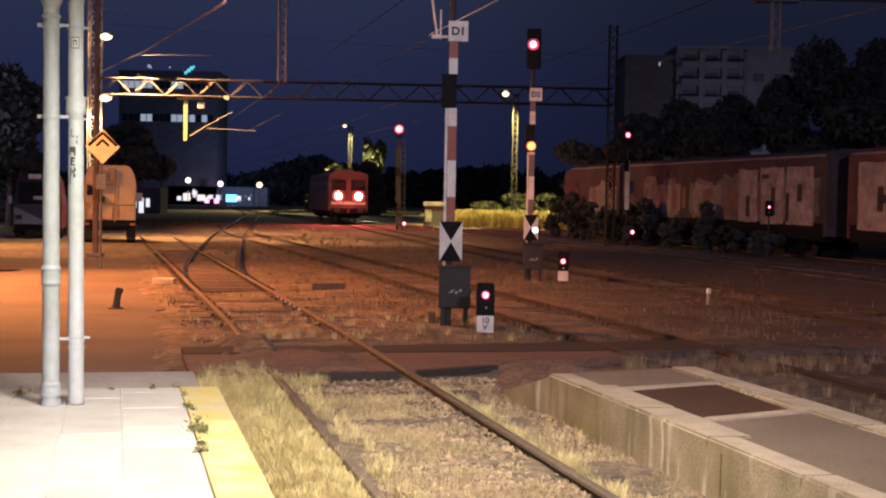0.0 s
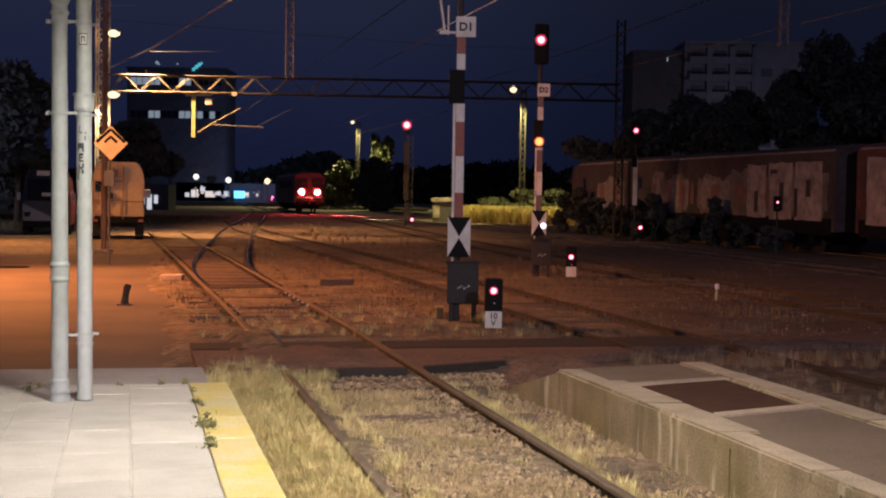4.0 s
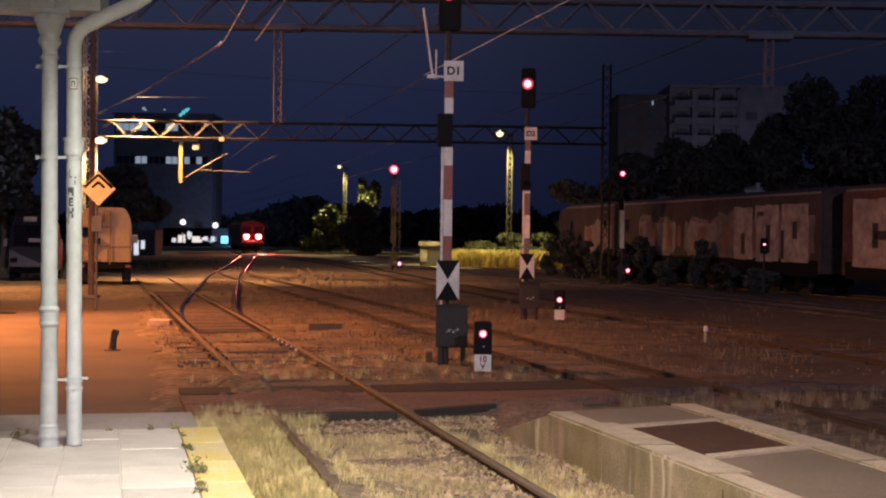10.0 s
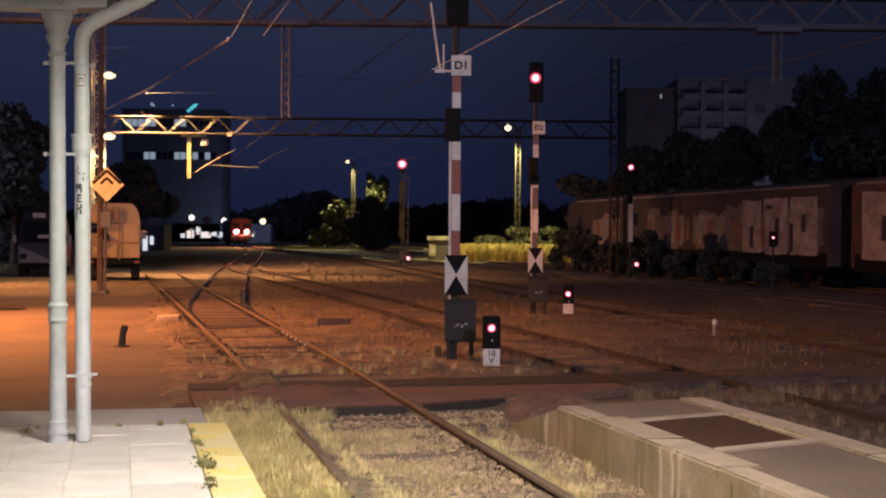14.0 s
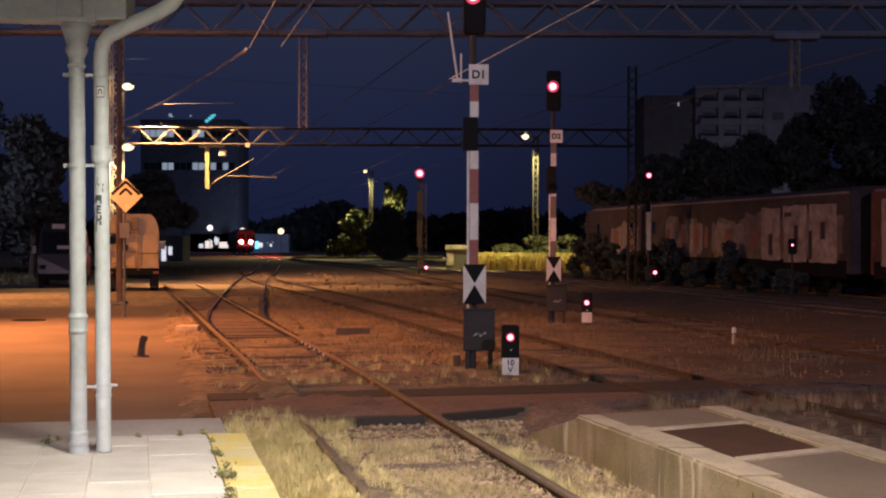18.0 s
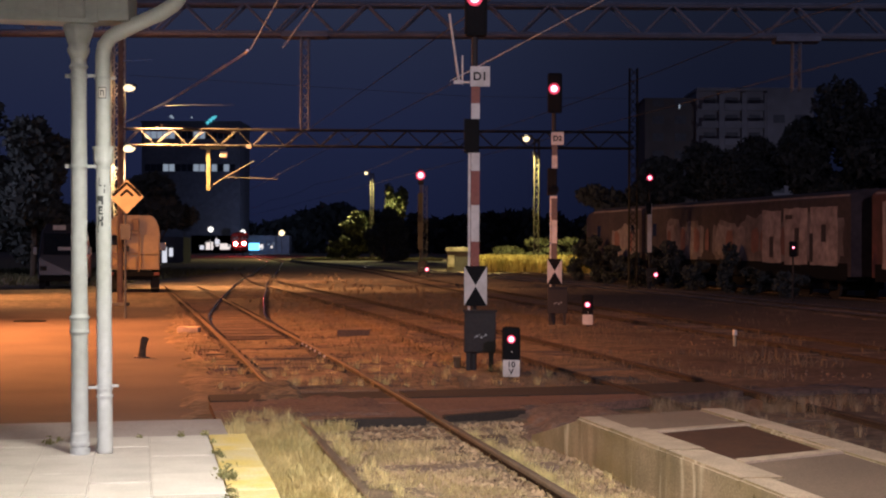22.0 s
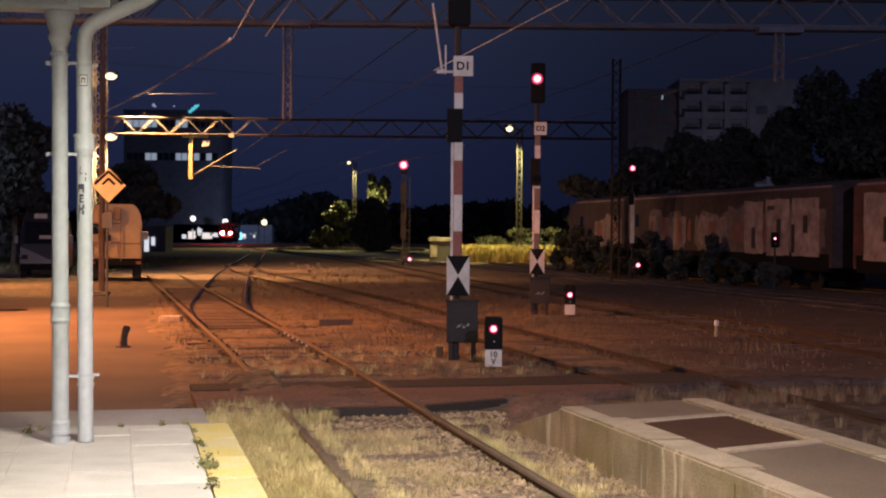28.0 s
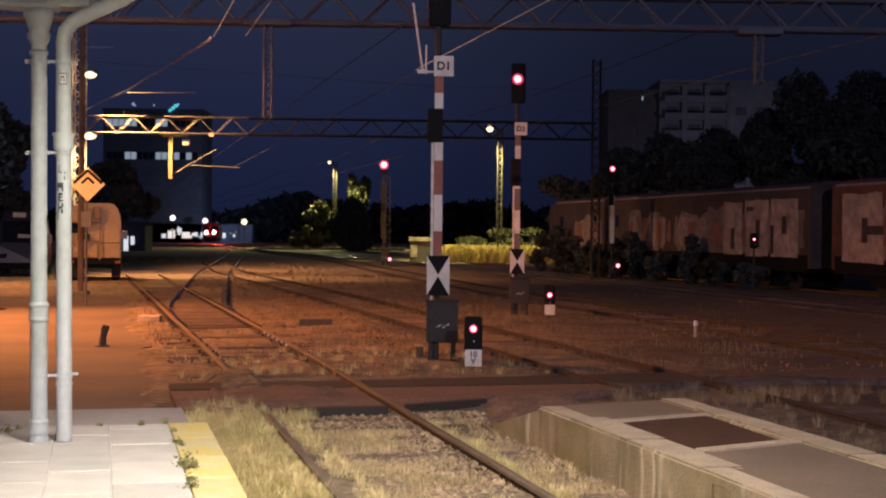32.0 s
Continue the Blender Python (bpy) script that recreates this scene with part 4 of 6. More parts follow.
def main_signal(loc, rz, label, plate="", head_z=5.96, box_z=(3.52, 4.05), amber=None, white=None, cabinet=True, board=True, lens_r=0.078, stripes=True, band=M_REDP):
    t = thing("main_signal", loc, label, "railway signal", "main signals of the yard", rz)
    part("mast", T((0, 0.05, 0), (0, 0.05, head_z + 0.1), 0.055, 0.05, 12), M_DARK, t)
    if stripes:
        zs = [(1.72, 2.11, band), (2.11, 2.69, M_WHITE), (2.69, 3.23, band), (3.23, box_z[0], M_WHITE), (box_z[1], 4.30, M_WHITE), (4.30, 4.56, band)]
        for z0, z1, m in zs:
            part("stripe_board", B((0.02, -0.03, (z0 + z1) / 2), (0.135, 0.03, z1 - z0 - 0.002)), m, t)
        bm = bmesh.new()
        for xx in (-0.085, -0.065):
            tube(bm, (xx, -0.02, 0.2), (xx, -0.02, box_z[0] + 0.05), 0.011, seg=6)
        for i in range(12):
            box(bm, (-0.075, -0.02, 0.4 + i * 0.27), (0.04, 0.03, 0.14))
        part("ladder", bm, M_WHITE, t)
    part("signal_box", B((-0.04, 0.0, sum(box_z) / 2), (0.24, 0.2, box_z[1] - box_z[0]), bevel=0.02), M_BLACK, t)
    if plate:
        part("name_plate", B((0.09, -0.08, 4.72), (0.31, 0.02, 0.32), bevel=0.004), M_WHITE, t)
        if len(plate) > 1:
            text_mesh(plate, 0.18, M_BLACK, t, (0.09, -0.094, 4.715), bold=0.03)
    # head
    part("signal_head", B((0.02, 0.02, head_z - 0.1), (0.36, 0.16, 1.0), bevel=0.06), M_BLACK, t)
    bm = hood(bmesh.new(), (0, -0.06, head_z), lens_r * 1.25, 0.16)
    part("visor", bm, M_BLACK, t)
    lens_part("red_lens", t, (0, -0.07, head_z), lens_r, G_RED)
    part("lens_halo", ring_y(bmesh.new(), (0, -0.065, head_z), lens_r, lens_r * 1.6, 0, 0.01), G_REDHALO, t)
    moving = []
    if amber:
        part("visor", hood(bmesh.new(), (0, -0.10, amber), lens_r * 1.3, 0.12), M_BLACK, t)
        o = lens_part("amber_lens", t, (0.0, -0.13, amber), lens_r * 1.05, G_ORANGE)
        bm = ring_y(bmesh.new(), (0, -0.002, 0), lens_r * 1.05, lens_r * 1.4, 0, 0.01)
        bm.normal_update()
        for f in bm.faces:
            f.material_index = 0 if f.normal.y < -0.5 else 1
        part("lens_halo", bm, (G_AMBERHALO, M_BLACK), o)
        moving.append(o)
    if white:
        part("lamp_case", B((0.14, 0.0, white), (0.2, 0.14, 0.2), bevel=0.03), M_BLACK, t)
        moving.append(lens_part("white_lens", t, (0.14, -0.09, white), 0.075, G_WHITE))
    if board:
        part("board", B((0.03, -0.10, 1.41), (0.36, 0.02, 0.63)), M_WHITE, t, "white board with black triangles")
        for a, b, c in (((-0.15, 1.725), (0.21, 1.725), (0.03, 1.42)), ((-0.15, 1.095), (0.21, 1.095), (0.03, 1.40))):
            bm = bmesh.new()
            vs = [bm.verts.new((q[0], yy, q[1])) for yy in (-0.114, -0.111) for q in (a, b, c)]
            bm.faces.new(vs[:3])
            bm.faces.new(vs[3:])
            bmesh.ops.recalc_face_normals(bm, faces=bm.faces)
            part("triangle", bm, M_BLACK, t)
    if cabinet:
        part("relay_cabinet", B((0.10, 0.0, 0.68), (0.50, 0.30, 0.64), bevel=0.02), M_DARK, t)
        part("cabinet_lid", B((0.10, -0.01, 1.012), (0.54, 0.35, 0.03), bevel=0.008), M_DARK, t)
        bm = bmesh.new()
        for i in range(6):
            box(bm, (0.02 + 0.035 * i, -0.153, 0.60 + 0.02 * (i % 3)), (0.03, 0.003, 0.012 + 0.02 * (i % 2)), Matrix.Rotation(0.5 * (i % 3 - 1), 4, "Y"))
        part("scrawl", bm, M_GREY, t)
        for xx in (-0.08, 0.28):
            part("leg", B((xx, 0, 0.18), (0.07, 0.2, 0.38)), M_DARK, t)
        part("post_foot", B((0.10, 0.05, 0.02), (0.6, 0.45, 0.10), bevel=0.02), M_CONC, t)
    return t, moving


S_D1, _ = main_signal((0.13, 22.41, 0), 0, "tall signal mast with red and white stripe boards showing red", "D1")
# bracket rods beside the head of the first signal
bm = bmesh.new()
tube(bm, (-0.40, 0.0, 5.72), (-0.25, 0, 4.68), 0.018, seg=8)
tube(bm, (-0.25, 0, 4.68), (-0.18, 0, 4.62), 0.018, seg=8)
tube(bm, (-0.19, 0, 4.60), (-0.19, 0, 5.06), 0.014, seg=8)
box(bm, (-0.27, 0, 4.64), (0.12, 0.04, 0.06))
tube(bm, (-0.27, 0, 4.64), (0, 0.05, 4.64), 0.02, seg=8)
part("side_bracket", bm, M_WHITE, S_D1, "pale bent bracket rods")

S_D2, LENSES = main_signal((2.2, 35.29, 0), -3, "signal mast with red lamp above and number plate, beside the tracks", "D2", box_z=(3.30, 3.98), amber=3.44, white=1.35, lens_r=0.088, band=M_GREYBAND)
S_3, _ = main_signal((-2.88, 91.0, 0), 2, "distant dark signal mast showing a red lamp", "", head_z=6.55, board=False, stripes=False, lens_r=0.19)
bm = lattice(bmesh.new(), (0.28, 0.1, 0), (0.28, 0.1, 5.9), 0.3, 14, r=0.012, chord=0.02)
part("ladder", bm, M_GALV, S_3)
part("stripe_board", B((0.0, -0.04, 3.6), (0.34, 0.04, 3.6)), M_MAST, S_3)
S_4, _ = main_signal((8.6, 66.0, 0), -6, "dark signal mast in front of the parked coaches", "", head_z=5.23, board=False, stripes=False, lens_r=0.09)
part("stripe_board", B((0.0, -0.04, 2.9), (0.2, 0.04, 2.3)), M_WHITE, S_4)


def dwarf_signal(loc, rz, label, txt=(), lens_z=0.62, plate=True, r=0.043, scale=1.0, tall=0.0):
    t = thing("dwarf_signal", loc, label, "shunting signal", "dwarf signals of the yard", rz)
    part("post", T((0, 0, 0), (0, 0, 0.30 * scale + tall), 0.03), M_DARK, t)
    part("case", B((0, 0, 0.57 * scale + tall), (0.27 * scale, 0.2, 0.55 * scale), bevel=0.05), M_BLACK, t)
    part("visor", hood(bmesh.new(), (0, -0.09, lens_z), r * 1.3, 0.12), M_BLACK, t)
    lens_part("red_lens", t, (0, -0.11, lens_z), r, G_RED, 0.03)
    part("lens_halo", ring_y(bmesh.new(), (0, -0.105, lens_z), r, r * 1.5, 0, 0.01), G_REDHALO, t)
    lens_part("dark_lens", t, (0.01, -0.10, lens_z - 0.19 * scale), r * 0.6, M_GLASS, 0.02)
    lens_part("white_lens", t, (0.01, -0.115, lens_z - 0.185 * scale), r * 0.26, M_CERAMIC, 0.01)
    if plate:
        part("number_plate", B((0, -0.13, 0.235 * scale), (0.25 * scale, 0.015, 0.25 * scale), bevel=0.004), M_WHITE, t)
        for k, w in enumerate(txt):
            text_mesh(w, 0.12, M_BLACK, t, (0, -0.140, 0.29 - 0.105 * k))
    return t


dwarf_signal((0.68, 21.0, 0), 0, "small black ground signal with red lamp and white plate", ("10", "V"), lens_z=0.665)
dwarf_signal((3.02, 34.9, 0), -4, "small ground signal with red lamp and blank white plate", (), lens_z=0.60, r=0.05)
dwarf_signal((-2.36, 87.5, 0), 0, "tiny distant ground signal with red lamp", (), lens_z=0.55, plate=False, r=0.09)
dwarf_signal((8.84, 65.6, 0), -6, "ground signal with red lamp near the parked coaches", (), lens_z=0.72, plate=False, r=0.075)
dwarf_signal((11.56, 50.0, 0.0), -6, "small red lamp on a tall thin post beside the coaches", (), lens_z=2.01, plate=False, r=0.035, tall=1.39)


# ---- diamond sign, van, small things on the yard ----
def diamond():
    t = thing("diamond_sign", (-9.25, 38.3, 0.034), "orange diamond sign with two black chevrons on a thin post", "sign")
    part("post", T((0, 0, 0), (0, 0, 3.7), 0.035), M_GALV, t)
    rot = Matrix.Rotation(radians(45), 4, "Y")
    part("panel", B((0.05, -0.05, 3.30), (0.66, 0.02, 0.66), rot, 0.004), M_ORANGE, t)
    for ln, half, z, wide in ((0.52, 0.19, 3.505, 0.078), (0.24, 0.083, 3.405, 0.07)):
        bm = bmesh.new()
        for sg in (-1, 1):
            box(bm, (0.05 + sg * half, -0.064, z), (ln, 0.004, wide), Matrix.Rotation(radians(sg * 42.6), 4, "Y"))
        part("chevron", bm, M_BLACK, t)
    part("box_plate", B((0.02, -0.05, 2.35), (0.28, 0.06, 0.42), bevel=0.01), M_GALV, t)


diamond()


def rounded_section(bm, y0, y1, w, z0, z1, r, lean=0.25):
    """A body along y whose sides curve in towards a rounded roof."""
    sec = [(-w / 2, z0), (-w / 2, z1 - 2.2 * r)]
    for i in range(1, 7):
        a = math.pi / 2 * i / 6
        sec.append((-w / 2 + r * (1 - math.cos(a)) + lean * 0.0, z1 - 2.2 * r + 2.2 * r * math.sin(a)))
    sec += [(-x, z) for x, z in reversed(sec)]
    rings = [[bm.verts.new((x, y, z)) for x, z in sec] for y in (y0, y1)]
    n = len(sec)
    for j in range(n):
        bm.faces.new((rings[0][j], rings[0][(j + 1) % n], rings[1][(j + 1) % n], rings[1][j]))
    bm.faces.new(rings[0])
    bm.faces.new(list(reversed(rings[1])))
    bmesh.ops.recalc_face_normals(bm, faces=bm.faces)
    return bm


def van():
    """A works lorry seen from behind: high cab with curved flanks, racks and boxes on its back."""
    t = thing("works_lorry", (-14.22, 60.5, -0.01), "dirty orange works lorry with a curved high body", "lorry", rz=math.degrees(TH))
    part("body", rounded_section(bmesh.new(), -2.5, 2.6, 2.1, 1.0, 3.25, 0.42), M_VAN, t)
    part("rear_panel", B((0.62, -2.52, 1.72), (0.76, 0.05, 1.42), bevel=0.015), M_VAN, t)
    part("rear_panel", B((-0.45, -2.52, 1.35), (1.1, 0.05, 0.66), bevel=0.015), M_VAN, t)
    part("panel_seam", B((0.62, -2.55, 1.62), (0.76, 0.01, 0.025)), M_BLACK, t)
    part("rear_window", B((-0.62, -2.53, 2.22), (0.62, 0.05, 0.42), bevel=0.02), M_GLASS, t)
    part("tool_box", B((-0.45, -2.66, 2.72), (0.52, 0.3, 0.62), bevel=0.03), M_VANDULL, t)
    part("tool_box", B((0.06, -2.6, 2.86), (0.3, 0.18, 0.5), bevel=0.03), M_VANDULL, t)
    part("locker", B((-0.45, -2.6, 1.86), (0.5, 0.2, 0.24), bevel=0.02), M_DARK, t)
    for k, (x0, z0, x1, z1) in enumerate(((-0.95, 1.05, -0.2, 1.65), (-0.2, 1.05, -0.95, 1.65), (-1.0, 1.68, 0.2, 1.68), (-1.0, 2.45, 0.2, 2.45))):
        part("rack_bar", T((x0, -2.62, z0), (x1, -2.62, z1), 0.03, seg=6), M_VANDULL, t)
    for x in (-1.0, 0.2):
        part("rack_post", T((x, -2.62, 0.9), (x, -2.62, 2.6), 0.03, seg=6), M_VANDULL, t)
    part("bumper", B((0, -2.6, 0.82), (2.1, 0.16, 0.2), bevel=0.03), M_BLACK, t)
    part("chassis", B((0, 0, 0.78), (1.5, 5.0, 0.4)), M_BLACK, t)
    part("mirror", B((1.22, 1.9, 1.95), (0.3, 0.1, 0.36), bevel=0.03), M_WHITE, t)
    for x in (-1, 1):
        part("tail_light", B((x * 0.92, -2.69, 0.84), (0.22, 0.04, 0.12), bevel=0.01), M_REDP, t)
        part("mudflap", B((x * 0.86, -2.35, 0.5), (0.36, 0.03, 0.6)), M_RUBBER, t)
        for y in (-1.7, 1.7):
            w = part("wheel", T((x * 0.86 - 0.16, y, 0.46), (x * 0.86 + 0.16, y, 0.46), 0.46, seg=24), M_RUBBER, t)
            part("rim", T((x * 0.86 - 0.17, y, 0.46), (x * 0.86 + 0.17, y, 0.46), 0.25, seg=16), M_GALV, w)


M_VANDULL = mat("dull_orange_steel", (0.40, 0.25, 0.13), 0.7, grain=12, var=0.2, second=(0.24, 0.15, 0.09), stain=2.0)
van()


def dark_van():
    """A rounded minibus facing the platform: tapered cab, windscreen, mirrors."""
    t = thing("minibus", (-18.4, 64.8, -0.01), "dark minibus parked in the shade beside the van", "minibus", rz=math.degrees(TH))
    w, y0 = 2.1, -2.9
    bm = bmesh.new()
    prof = [(-w / 2, 0.5), (-w / 2 - 0.02, 1.45), (-w / 2 + 0.14, 2.6), (-w / 2 + 0.32, 2.95), (w / 2 - 0.32, 2.95), (w / 2 - 0.14, 2.6), (w / 2 + 0.02, 1.45), (w / 2, 0.5)]
    rings = [[bm.verts.new((x * sx, y + max(0, z - 1.2) * lean, z)) for x, z in prof] for y, sx, lean in ((y0, 0.94, 0.34), (y0 + 0.3, 1.0, 0.25), (2.6, 1.0, 0.0), (2.8, 0.96, 0.0))]
    for a, b in zip(rings, rings[1:]):
        for j in range(8):
            bm.faces.new((a[j], a[(j + 1) % 8], b[(j + 1) % 8], b[j]))
    bm.faces.new(rings[0])
    bm.faces.new(list(reversed(rings[-1])))
    bmesh.ops.recalc_face_normals(bm, faces=bm.faces)
    part("body", bm, M_VANDARK, t)
    tilt = Matrix.Rotation(-math.atan(0.34), 4, "X")
    part("windscreen", B((0, y0 + 0.26, 2.05), (1.62, 0.03, 1.0), tilt, 0.01), M_GLASS, t)
    part("sign_plate", B((-0.15, y0 + 0.50, 2.78), (0.55, 0.03, 0.22), tilt, 0.005), M_WHITE, t)
    part("sticker", B((0.12, y0 + 0.17, 1.85), (0.62, 0.03, 0.16), tilt, 0.005), M_WHITE, t)
    part("bumper", B((0, y0 - 0.06, 0.55), (1.95, 0.16, 0.28), bevel=0.05), M_BLACK, t)
    for x in (-1, 1):
        part("headlight", B((x * 0.8, y0 - 0.02, 0.98), (0.28, 0.06, 0.2), bevel=0.03), M_GLASS, t)
        part("mirror", B((x * 1.17, y0 + 0.25, 1.75), (0.16, 0.1, 0.34), bevel=0.04), M_GREY, t)
        for y in (-1.9, 1.8):
            wh = part("wheel", T((x * 0.92 - 0.11, y, 0.34), (x * 0.92 + 0.11, y, 0.34), 0.34, seg=24), M_RUBBER, t)
            part("rim", T((x * 0.92 - 0.12, y, 0.34), (x * 0.92 + 0.12, y, 0.34), 0.19, seg=16), M_GALV, wh)


dark_van()


def small_things():
    t = thing("bollard", (-5.72, 24.9, 0.034), "short leaning dark wooden stump on the asphalt", "stump")
    bm = bmesh.new()
    for k, (p0, p1, r0, r1) in enumerate((((0, 0, 0), (0.01, 0, 0.16), 0.085, 0.06), ((0.01, 0, 0.15), (0.035, 0, 0.30), 0.06, 0.055), ((0.035, 0, 0.29), (0.06, 0.01, 0.37), 0.07, 0.05), ((0.05, 0.01, 0.33), (0.10, 0.0, 0.36), 0.03, 0.02))):
        tube(bm, p0, p1, r0, r1, 9)
    rs = random.Random(77)
    for v in bm.verts:
        v.co += Vector((rs.uniform(-1, 1), rs.uniform(-1, 1), rs.uniform(-0.6, 0.6))) * 0.012
    part("stump", bm, M_BARK, t)
    bm = bmesh.new()
    for k in range(7):
        a = k * 0.9
        box(bm, (math.cos(a) * 0.10, math.sin(a) * 0.08, 0.012), (0.07, 0.06, 0.035), Matrix.Rotation(a * 2.1, 4, "Z"), 0.008)
    part("rubble", bm, M_YARDSTONE, t)
    t = tagged(part("concrete_block", B((0, 0, 0.08), (0.5, 0.35, 0.18), bevel=0.03), M_COPING), "pale concrete block beside the rail", "block")
    t.location = (-6.25, 31.9, 0.02)
    t = tagged(part("cable_trough_lid", B((0, 0, 0.08), (0.72, 0.4, 0.16), Matrix.Rotation(0.03, 4, "Z"), 0.02), M_SLEEPER), "dark low trough cover lying in the ballast", "cover")
    t.location = (-2.45, 31.0, 0.045)
    t = thing("marker_stake", (5.32, 28.0, 0), "short pale marker stake in the weeds", "stake")
    part("stake", T((0, 0, 0), (0.01, 0, 0.36), 0.035, 0.03, 8), M_CONC, t)
    part("cap", T((0.01, 0, 0.30), (0.01, 0, 0.40), 0.05, 0.04, 8), M_WHITE, t)
    t = thing("point_lever", (-0.13, 23.23, 0), "small rusty pale point machine beside the mast", "point machine")
    part("case", B((0, 0, 0.11), (0.12, 0.2, 0.20), bevel=0.03), M_YARDSTONE, t)
    part("lid", B((-0.01, 0, 0.225), (0.14, 0.22, 0.03), bevel=0.01), M_COPING, t)
    t = tagged(part("manhole_cover", T((0, 0, 0), (0, 0, 0.02), 0.42, seg=28), M_BLACK), "dark round cover set in the asphalt", "cover")
    t.location = (-11.3, 36.5, 0.03)
    t = tagged(part("ballast_heap", B((0, 0, 0.06), (2.4, 1.3, 0.24), bevel=0.1), M_YARDSTONE), "low brown slab heap between the diverging tracks", "heap")
    t.location = (-8.4, 74.0, 0)
    t = thing("concrete_hut", (-0.55, 107.0, 0), "low pale concrete block hut with a flat top", "hut")
    part("wall", B((0, 0, 0.8), (1.6, 1.6, 1.6)), M_DARKWALL, t)
    part("roof", B((0, 0, 1.75), (1.8, 1.8, 0.32), bevel=0.02), M_CONC, t)
    part("door", B((-0.5, -0.82, 0.85), (0.5, 0.05, 0.9)), M_CONC, t)


small_things()

# ---- overhead line: gantries, posts, wires ----
def boom(bm, p0, p1, depth, bays, r=0.022, chord=0.04, width=0.4):
    """A trussed boom: two vertical truss faces with zigzag braces, joined by cross bars."""
    p0, p1 = Vector(p0), Vector(p1)
    d = (p1 - p0).normalized()
    w = Vector((-d.y, d.x, 0)) * width / 2
    up = Vector((0, 0, depth))
    for sg in (-1, 1):
        for h in (Vector((0, 0, 0)), up):
            tube(bm, p0 + w * sg + h, p1 + w * sg + h, chord, seg=4)
        for i in range(bays):
            a, b = p0.lerp(p1, i / bays), p0.lerp(p1, (i + 1) / bays)
            m = a.lerp(b, 0.5)
            tube(bm, a + w * sg, m + w * sg + up, r, seg=4)
            tube(bm, m + w * sg + up, b + w * sg, r, seg=4)
    for i in range(bays + 1):
        a = p0.lerp(p1, i / bays)
        tube(bm, a - w, a + w, r, seg=4)
    return bm


def gantries():
    g = thing("catenary_gantry", (-12.6, 32.0, 0), "dark trussed catenary gantry spanning the tracks", "gantry", "catenary gantries")
    part("boom", boom(bmesh.new(), (0, 0, 6.85), (27.6, 0, 6.75), 0.68, 20, r=0.03, chord=0.06), M_GANTRY, g)
    part("mast", lattice(bmesh.new(), (0, 0, 0), (0, 0, 8.6), 0.4, 20), M_GANTRY, g)
    part("mast", lattice(bmesh.new(), (27.6, 0, 0), (27.6, 0, 8.6), 0.4, 20), M_GANTRY, g)
    part("drop_post", lattice(bmesh.new(), (8.95, 0, 4.66), (8.95, 0, 6.85), 0.17, 10, r=0.012, chord=0.02), M_GANTRY, g)
    part("post_head", B((8.95, 0, 6.80), (1.05, 0.5, 0.12)), M_GANTRY, g)
    part("drop_post", lattice(bmesh.new(), (20.05, 0, 5.55), (20.05, 0, 6.75), 0.17, 6, r=0.012, chord=0.02), M_GANTRY, g)
    part("post_head", B((20.05, 0, 6.72), (1.0, 0.5, 0.14)), M_GANTRY, g)

    g = thing("catenary_gantry", (-15.9, 65.0, 0.0), "lattice catenary gantry lit yellow by a lamp on its mast", "gantry", "catenary gantries")
    part("mast", lattice(bmesh.new(), (-0.15, 0, 0), (-0.15, 0, 12.5), 0.5, 26, r=0.022, chord=0.04), M_GALV_LIT, g)
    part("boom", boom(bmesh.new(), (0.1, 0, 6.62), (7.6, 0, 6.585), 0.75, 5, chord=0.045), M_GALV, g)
    # far part of the boom and its mast coloured darker, as if unlit
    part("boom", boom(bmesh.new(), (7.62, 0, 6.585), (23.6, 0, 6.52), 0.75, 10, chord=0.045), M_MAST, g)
    part("mast", lattice(bmesh.new(), (23.6, 0, 0), (23.6, 0, 10.2), 0.35, 24, r=0.018, chord=0.03), M_MAST, g)
    bm = bmesh.new()
    box(bm, (4.05, 0, 5.55), (0.17, 0.17, 2.0))
    box(bm, (4.25, 0, 6.5), (1.15, 0.3, 0.10))
    part("drop_post", bm, M_YELLOWISH, g, "pale yellow drop post")
    bm = bmesh.new()
    tube(bm, (4.05, 0, 4.65), (5.0, 0, 5.25), 0.04, seg=8)
    tube(bm, (5.0, 0, 5.25), (6.2, -0.2, 5.9), 0.03, seg=8)
    tube(bm, (4.9, 0, 5.15), (7.3, -0.3, 5.05), 0.03, seg=8)
    part("cantilever", bm, M_GALV, g)
    part("insulator", B((4.75, 0, 6.2), (0.35, 0.18, 0.3), bevel=0.05), M_CERAMIC, g)
    part("junction_box", B((5.95, -0.25, 6.55), (0.22, 0.15, 0.18)), M_WHITE, g)
    for z, x in ((9.25, 0.33), (6.47, 0.33)):
        part("lamp_arm", T((-0.15, 0, z - 0.02), (x, -0.3, z + 0.1), 0.03), M_GALV, g)
        hd = part("lamp_head", B((x + 0.12, -0.35, z + 0.08), (0.62, 0.35, 0.14), bevel=0.05), M_GALV, g)
        bm = bmesh.new()
        bmesh.ops.create_uvsphere(bm, u_segments=14, v_segments=8, radius=0.24, matrix=Matrix.Translation((x + 0.12, -0.4, z - 0.02)) @ Matrix.Diagonal((1.2, 0.8, 0.75, 1)))
        part("lamp_bowl", bm, G_SODIUM, hd, smooth=True)


M_YELLOWISH = mat("yellow_painted_steel", (0.42, 0.42, 0.20), 0.6, grain=10, var=0.15)
gantries()


